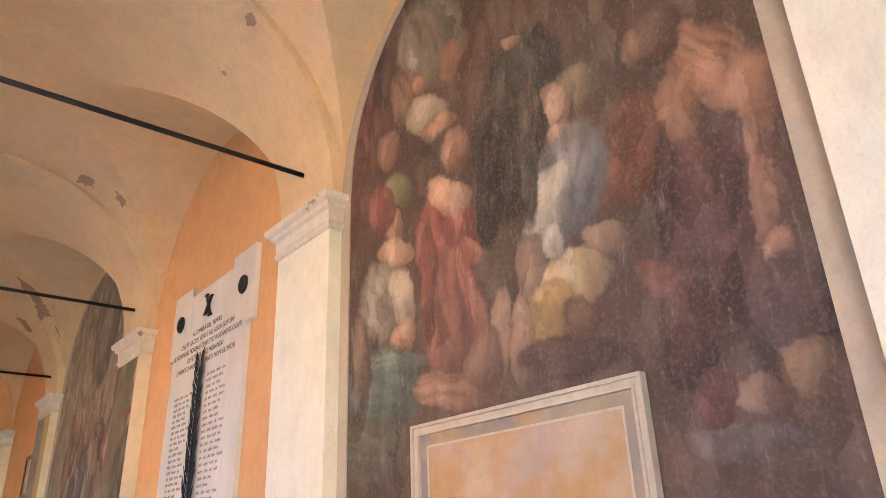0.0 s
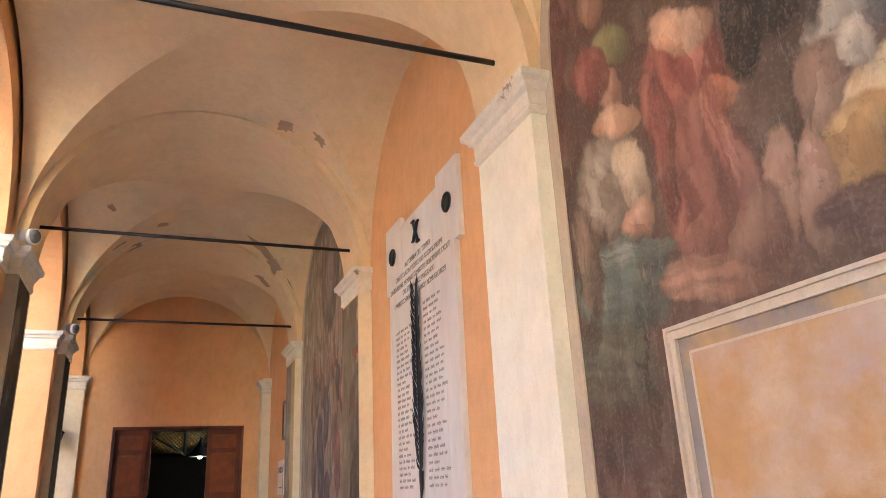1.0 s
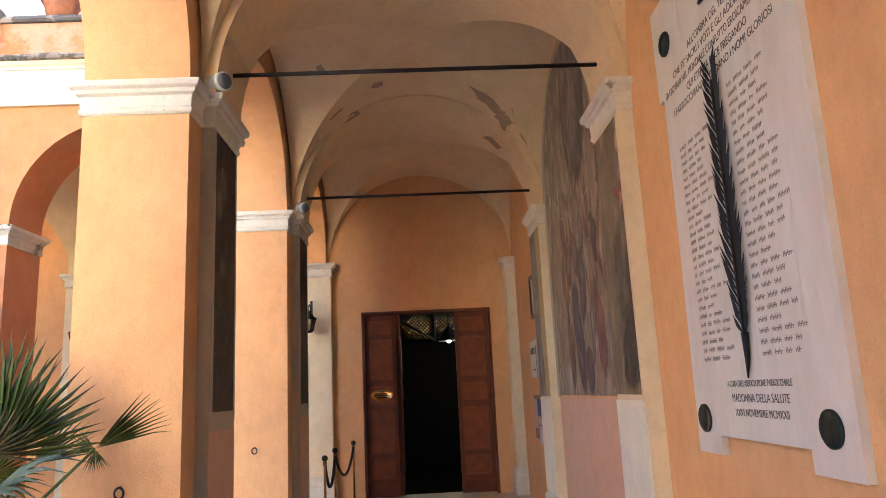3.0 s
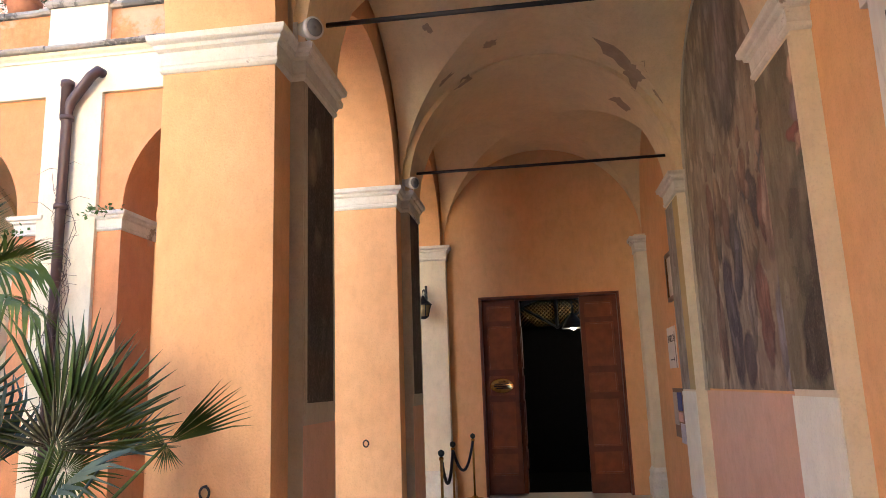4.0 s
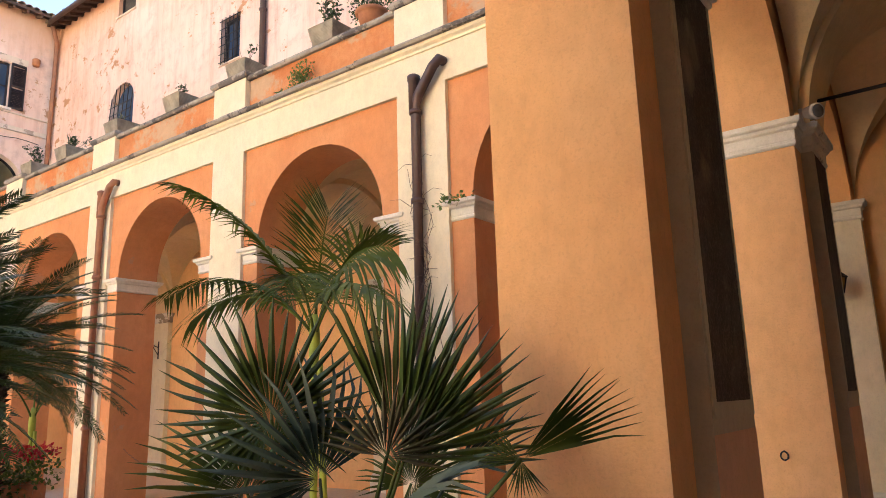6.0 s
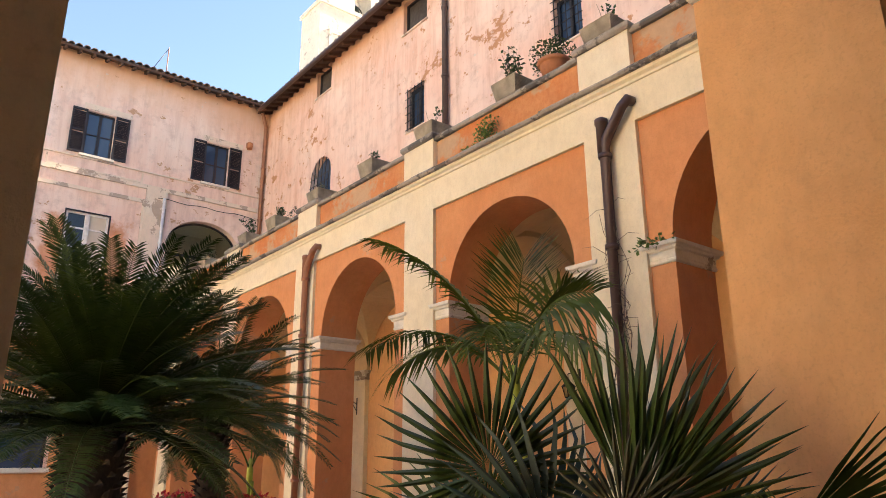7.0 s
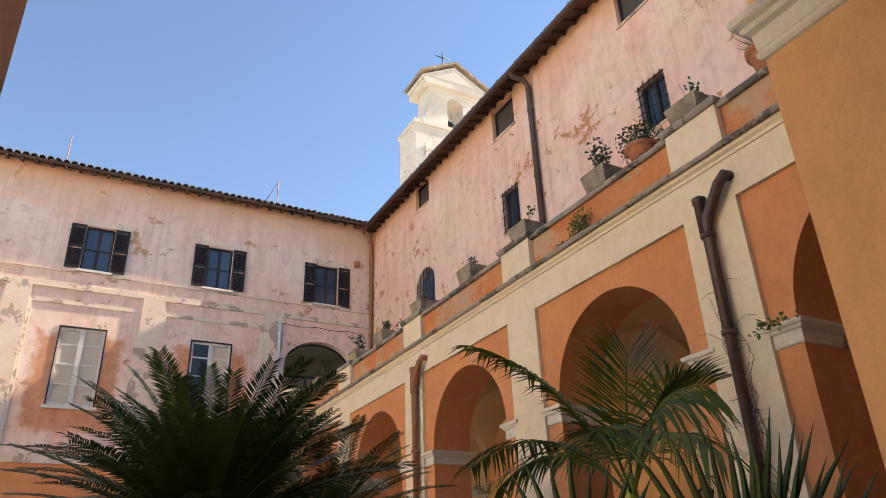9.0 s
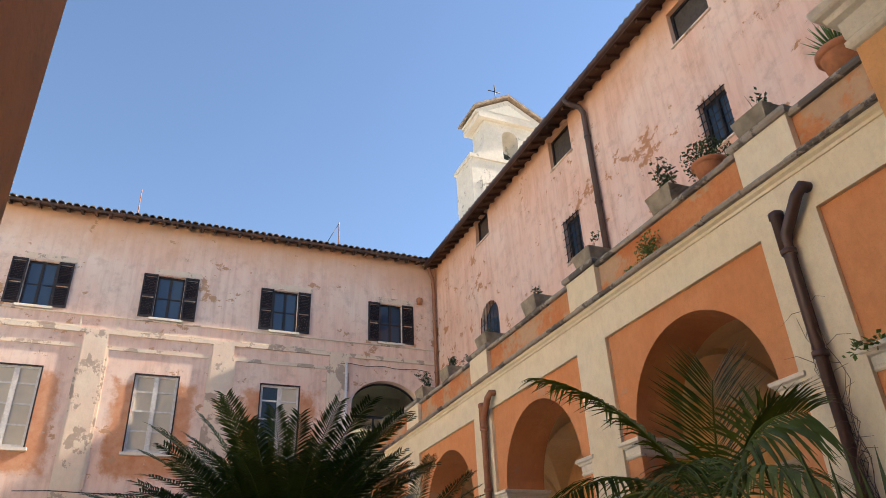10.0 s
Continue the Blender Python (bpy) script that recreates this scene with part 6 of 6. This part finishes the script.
# shrubs, vines and pots
def leaf_cloud(bm, centre, radii, n, size, rng):
    for _ in range(n):
        p = Vector([rng.gauss(0, 0.5) for _ in range(3)])
        if p.length > 1.15:
            p.normalize()
        p = Vector(centre) + Vector([p[i] * radii[i] for i in range(3)])
        d = Vector([rng.uniform(-1, 1) for _ in range(3)]).normalized()
        s = d.cross(Vector((0.3, 0.5, 0.8))).normalized() * size * 0.32
        l = d * size * rng.uniform(0.7, 1.2)
        v = [bm.verts.new(q) for q in (p, p + l * 0.5 + s, p + l, p + l * 0.5 - s)]
        bm.faces.new(v)


def twigs(bm, root, n, height, rng, spread=0.45):
    tips = []
    for _ in range(n):
        p, d = Vector(root), Vector((rng.uniform(-spread, spread), rng.uniform(-spread, spread), 1)).normalized()
        path = [p.copy()]
        for _ in range(5):
            d = (d + Vector((rng.uniform(-0.35, 0.35), rng.uniform(-0.35, 0.35), rng.uniform(-0.1, 0.25)))).normalized()
            p = p + d * height / 5 * rng.uniform(0.7, 1.2)
            path.append(p.copy())
        tube(bm, path, [0.007 * (1 - 0.13 * k) for k in range(6)], 4)
        tips += path[2:]
    return tips


def planter(x, label, w=0.255, h=0.27, twig=4, tall=0.45, leaves=60, y=11.22, z=6.585):
    rng = random.Random(int(-x * 100))
    top = thing("planter", label, "planter", (x, y, z), "planters on the parapet")
    bm = bmesh.new()
    ring = []
    for k in range(14):
        o = w * (0.80 + 0.20 * k / 14)
        ring += [(o, h * k / 14), (o - 0.010, h * (k + 0.12) / 14), (o - 0.010, h * (k + 0.45) / 14), (o, h * (k + 0.57) / 14)]
    loft(bm, (0, 0, 0, 0), [(o, zz) for o, zz in ring] + [(w * 0.85, h), (w * 0.8, h * 0.85)])
    part("box", bm, CONCRETE, top, "ribbed pale concrete box")
    bm = bmesh.new()
    tips = twigs(bm, (0, 0, h * 0.8), twig, tall, rng)
    part("stems", bm, TWIG, top)
    if leaves:
        bm = bmesh.new()
        for _ in range(leaves // 6):
            leaf_cloud(bm, rng.choice(tips), (0.07, 0.07, 0.06), 6, 0.068, rng)
        tagged(part("leaves", bm, ROSE, top), kind="stuff")
    return top


for x, tw, tall, n in ((-4.16, 4, 0.40, 60), (-5.84, 6, 0.66, 170), (-7.75, 5, 0.40, 20), (-9.50, 4, 0.30, 60), (-11.47, 3, 0.22, 30), (-13.40, 6, 0.42, 160), (-14.95, 7, 0.50, 200), (-17.6, 5, 0.4, 90), (-19.9, 6, 0.5, 160)):
    planter(x, "ribbed pale concrete planter with a small thin shrub", twig=tw, tall=tall, leaves=n, z=6.63 if abs((x + 4.07) % NP) < 0.4 or abs((x + 4.07) % NP - NP) < 0.4 else 6.585)


def clay_pot(at, r, h, label, kind):
    rng = random.Random(int(at[0] * -50))
    top = thing("flower_pot", label, "flower pot", at)
    bm = bmesh.new()
    lathe(bm, ((r * 0.66, 0), (r * 0.86, h * 0.72), (r * 0.88, h * 0.76), (r, h * 0.78), (r * 1.02, h * 0.97), (r * 0.97, h), (r * 0.86, h), (r * 0.8, h * 0.9)), sides=24)
    part("pot", bm, TERRA, top, "terracotta pot")
    bm = bmesh.new()
    if kind == "bush":
        leaf_cloud(bm, (0, 0, h + 0.13), (0.30, 0.30, 0.17), 760, 0.045, rng)
        leaf_cloud(bm, (-0.22, -0.05, h + 0.02), (0.12, 0.12, 0.16), 120, 0.04, rng)
        tagged(part("leaves", bm, ROSE, top), kind="stuff")
    elif kind == "aloe":
        for k in range(60):
            a, e = k * 2.4, rng.uniform(0.35, 1.4)
            d = Vector((math.cos(a) * math.cos(e), math.sin(a) * math.cos(e), math.sin(e)))
            tube(bm, [Vector((0, 0, h * 0.9)), Vector((0, 0, h * 0.9)) + d * 0.22, Vector((0, 0, h * 0.9)) + d * 0.40 + Vector((0, 0, 0.05))], [0.014, 0.011, 0.001], 4)
        tagged(part("spikes", bm, IVY, top), kind="stuff")
    else:
        leaf_cloud(bm, (0, 0, h + 0.10), (r * 1.5, r * 1.5, 0.28), 900, 0.065, rng)
        leaf_cloud(bm, (0.1, -0.25, h - 0.15), (r * 1.1, r * 0.8, 0.36), 500, 0.065, rng)
        tagged(part("leaves", bm, IVY, top), kind="stuff")
        bm = bmesh.new()
        leaf_cloud(bm, (0.05, 0.05, h + 0.34), (r * 1.1, r * 1.1, 0.09), 380, 0.06, rng)
        tagged(part("blossom", bm, PETAL, top, "bright red flowers"), kind="stuff")
    return top


clay_pot((-5.06, 11.20, 6.585), 0.225, 0.25, "terracotta pot with a leafy green bush", "bush")
clay_pot((-3.02, 11.20, 6.585), 0.25, 0.33, "terracotta pot with a spiky grey-green plant", "aloe")
clay_pot((-8.75, 8.0, -0.14), 0.40, 1.0, "tall terracotta pot of ivy and red flowers", "flowers")
clay_pot((-8.30, 8.55, -0.14), 0.30, 0.95, "terracotta pot of ivy and red flowers", "flowers")
clay_pot((-10.2, 7.2, -0.14), 0.30, 0.6, "terracotta pot of ivy and red flowers", "flowers")

rng = random.Random(9)
top = thing("wall_weed", "green weed growing on the cornice", "weed", (-6.25, 10.95, 5.97))
bm = bmesh.new()
leaf_cloud(bm, (0.1, -0.04, 0.16), (0.24, 0.10, 0.22), 460, 0.042, rng)
leaf_cloud(bm, (-0.25, -0.02, 0.02), (0.28, 0.06, 0.05), 120, 0.05, rng)
tagged(part("leaves", bm, IVY, top), kind="stuff")
top = thing("climbing_vine", "bare dry climber on a facade strip", "vine", (-4.0, 10.86, -0.14))
bm = bmesh.new()
for k in range(9):
    p = Vector((rng.uniform(-0.25, 0.25), rng.uniform(-0.03, 0.03), 0.0))
    path = [p.copy()]
    stop = rng.uniform(2.8, 4.6)
    while p.z < stop:
        p = p + Vector((rng.uniform(-0.11, 0.11) - p.x * 0.12, rng.uniform(-0.04, 0.04) - p.y * 0.2, rng.uniform(0.12, 0.24)))
        path.append(p.copy())
    tube(bm, path, [0.008 * (1 - 0.7 * i / len(path)) for i in range(len(path))], 5)
    for q in path[6::3]:
        d = Vector((rng.choice((-1, 1)) * rng.uniform(0.08, 0.34), rng.uniform(-0.10, 0.02), rng.uniform(-0.08, 0.16)))
        tube(bm, [q, q + d * 0.5 + Vector((0, 0, 0.05)), q + d], [0.0035, 0.003, 0.0015], 4)
tagged(part("vine_growth", bm, TWIG, top), kind="stuff")
bm = bmesh.new()
leaf_cloud(bm, (-0.65, -0.02, 3.75), (0.20, 0.05, 0.10), 26, 0.07, rng)
leaf_cloud(bm, (0.45, -0.03, 3.95), (0.28, 0.05, 0.08), 40, 0.07, rng)
tagged(part("leaves", bm, IVY, top), kind="stuff")

# ---------------------------------------------------------------- scars in the vault's paint
def vault_height(x, y):
    if min(abs(y - p) for p in PIERS) < 0.36:
        return SPRING + (RIBR + 0.06) * math.sqrt(max(0, 1 - ((x - 1.51) / RIBR) ** 2))
    low = SPRING + RISE * math.sqrt(max(0, 1 - ((x - 1.515) / 1.575) ** 2))
    best = low
    for c, a in [((p + q) / 2, PITCH / 2 - 0.36) for p, q in zip(PIERS, PIERS[1:])] + [((PIERS[-1] + 0.36 + END) / 2, (END - PIERS[-1] - 0.36) / 2)]:
        t = (y - c) / a
        if abs(t) < 1:
            best = max(low, SPRING + RISE * math.sqrt(1 - t * t))
    return best


SCAR = plaster("bare_plaster", (0.40, 0.27, 0.17), (0.46, 0.33, 0.22), None, cloud=6, relief=0.4)
rng = random.Random(12)
for x, y, r in ((2.17, 7.40, 0.11), (2.49, 7.23, 0.08), (0.45, 10.21, 0.06), (1.06, 10.72, 0.10), (0.54, 10.92, 0.07), (0.71, 11.23, 0.08), (2.42, 10.86, 0.20), (2.62, 11.0, 0.16), (2.53, 11.81, 0.14), (2.83, 11.01, 0.05), (2.38, 4.06, 0.05), (2.46, 4.68, 0.05)):
    bm = bmesh.new()
    n = 18
    ring = []
    long = rng.uniform(1.0, 1.7)
    turn = rng.uniform(0, math.pi)
    for k in range(n):
        a = 2 * math.pi * k / n
        d = r * rng.uniform(0.55, 1.15)
        u, w = d * long * math.cos(a), d / long * math.sin(a)
        px, py = x + u * math.cos(turn) - w * math.sin(turn), y + u * math.sin(turn) + w * math.cos(turn)
        ring.append([px, py])
    hub = bm.verts.new((x, y, vault_height(x, y) - 0.007))
    mids = [bm.verts.new((x + (p - x) * 0.5, y + (q - y) * 0.5, vault_height(x + (p - x) * 0.5, y + (q - y) * 0.5) - 0.007)) for p, q in ring]
    vs = [bm.verts.new((p, q, vault_height(p, q) - 0.006)) for p, q in ring]
    for k in range(n):
        bm.faces.new((hub, mids[k], mids[(k + 1) % n]))
        bm.faces.new((mids[k], vs[k], vs[(k + 1) % n], mids[(k + 1) % n]))
    struct("plaster_scar", bm, SCAR, "bare patch where the vault's paint has flaked off", "ceiling")


# ---------------------------------------------------------------- loose cables, chain
rng = random.Random(21)
top = thing("hanging_cable", "grey cable hanging inside an arch of the north walk", "cable")
bm = bmesh.new()
tube(bm, [(-2.05, 11.7, 3.6), (-2.12, 11.6, 3.2), (-2.2, 11.5, 2.9), (-2.12, 11.45, 2.65), (-2.0, 11.5, 2.45), (-1.98, 11.6, 2.0), (-2.0, 11.65, 0.0)], 0.012, 6)
part("cable", bm, plain("grey_cable", (0.25, 0.25, 0.27), 0.6), top)
for x0, x1 in ((-14.65, -12.3), (-10.9, -8.55)):
    top = thing("barrier_chain", "thin rusty chain slung across an arch", "chain")
    for k in range(48):
        t = (k + 0.5) / 48
        bm = bmesh.new()
        tube(bm, [(0.022 * math.cos(a), 0.012 * math.sin(a), 0) for a in [2 * math.pi * j / 8 for j in range(9)]], 0.004, 4, False)
        o = part("link", bm, COPPER, top)
        o.matrix_basis = pose(x0 + (x1 - x0) * t, 11.3, 0.95 - 1.2 * t * (1 - t), 90 * (k % 2), math.degrees(math.atan(1.2 * (1 - 2 * t) / (x1 - x0))), 0)
for z, y0, y1 in ((10.02, 11.0, 14.3), (5.55, 2.0, 11.0)):
    bm = bmesh.new()
    tube(bm, [(WEST + 0.085, y0 + (y1 - y0) * k / 10, z + 0.03 * math.sin(k * 1.7)) for k in range(11)], 0.012, 5)
    tagged(part("wall_cable", bm, IRON), "thin dark cable along the pink facade", "cable")
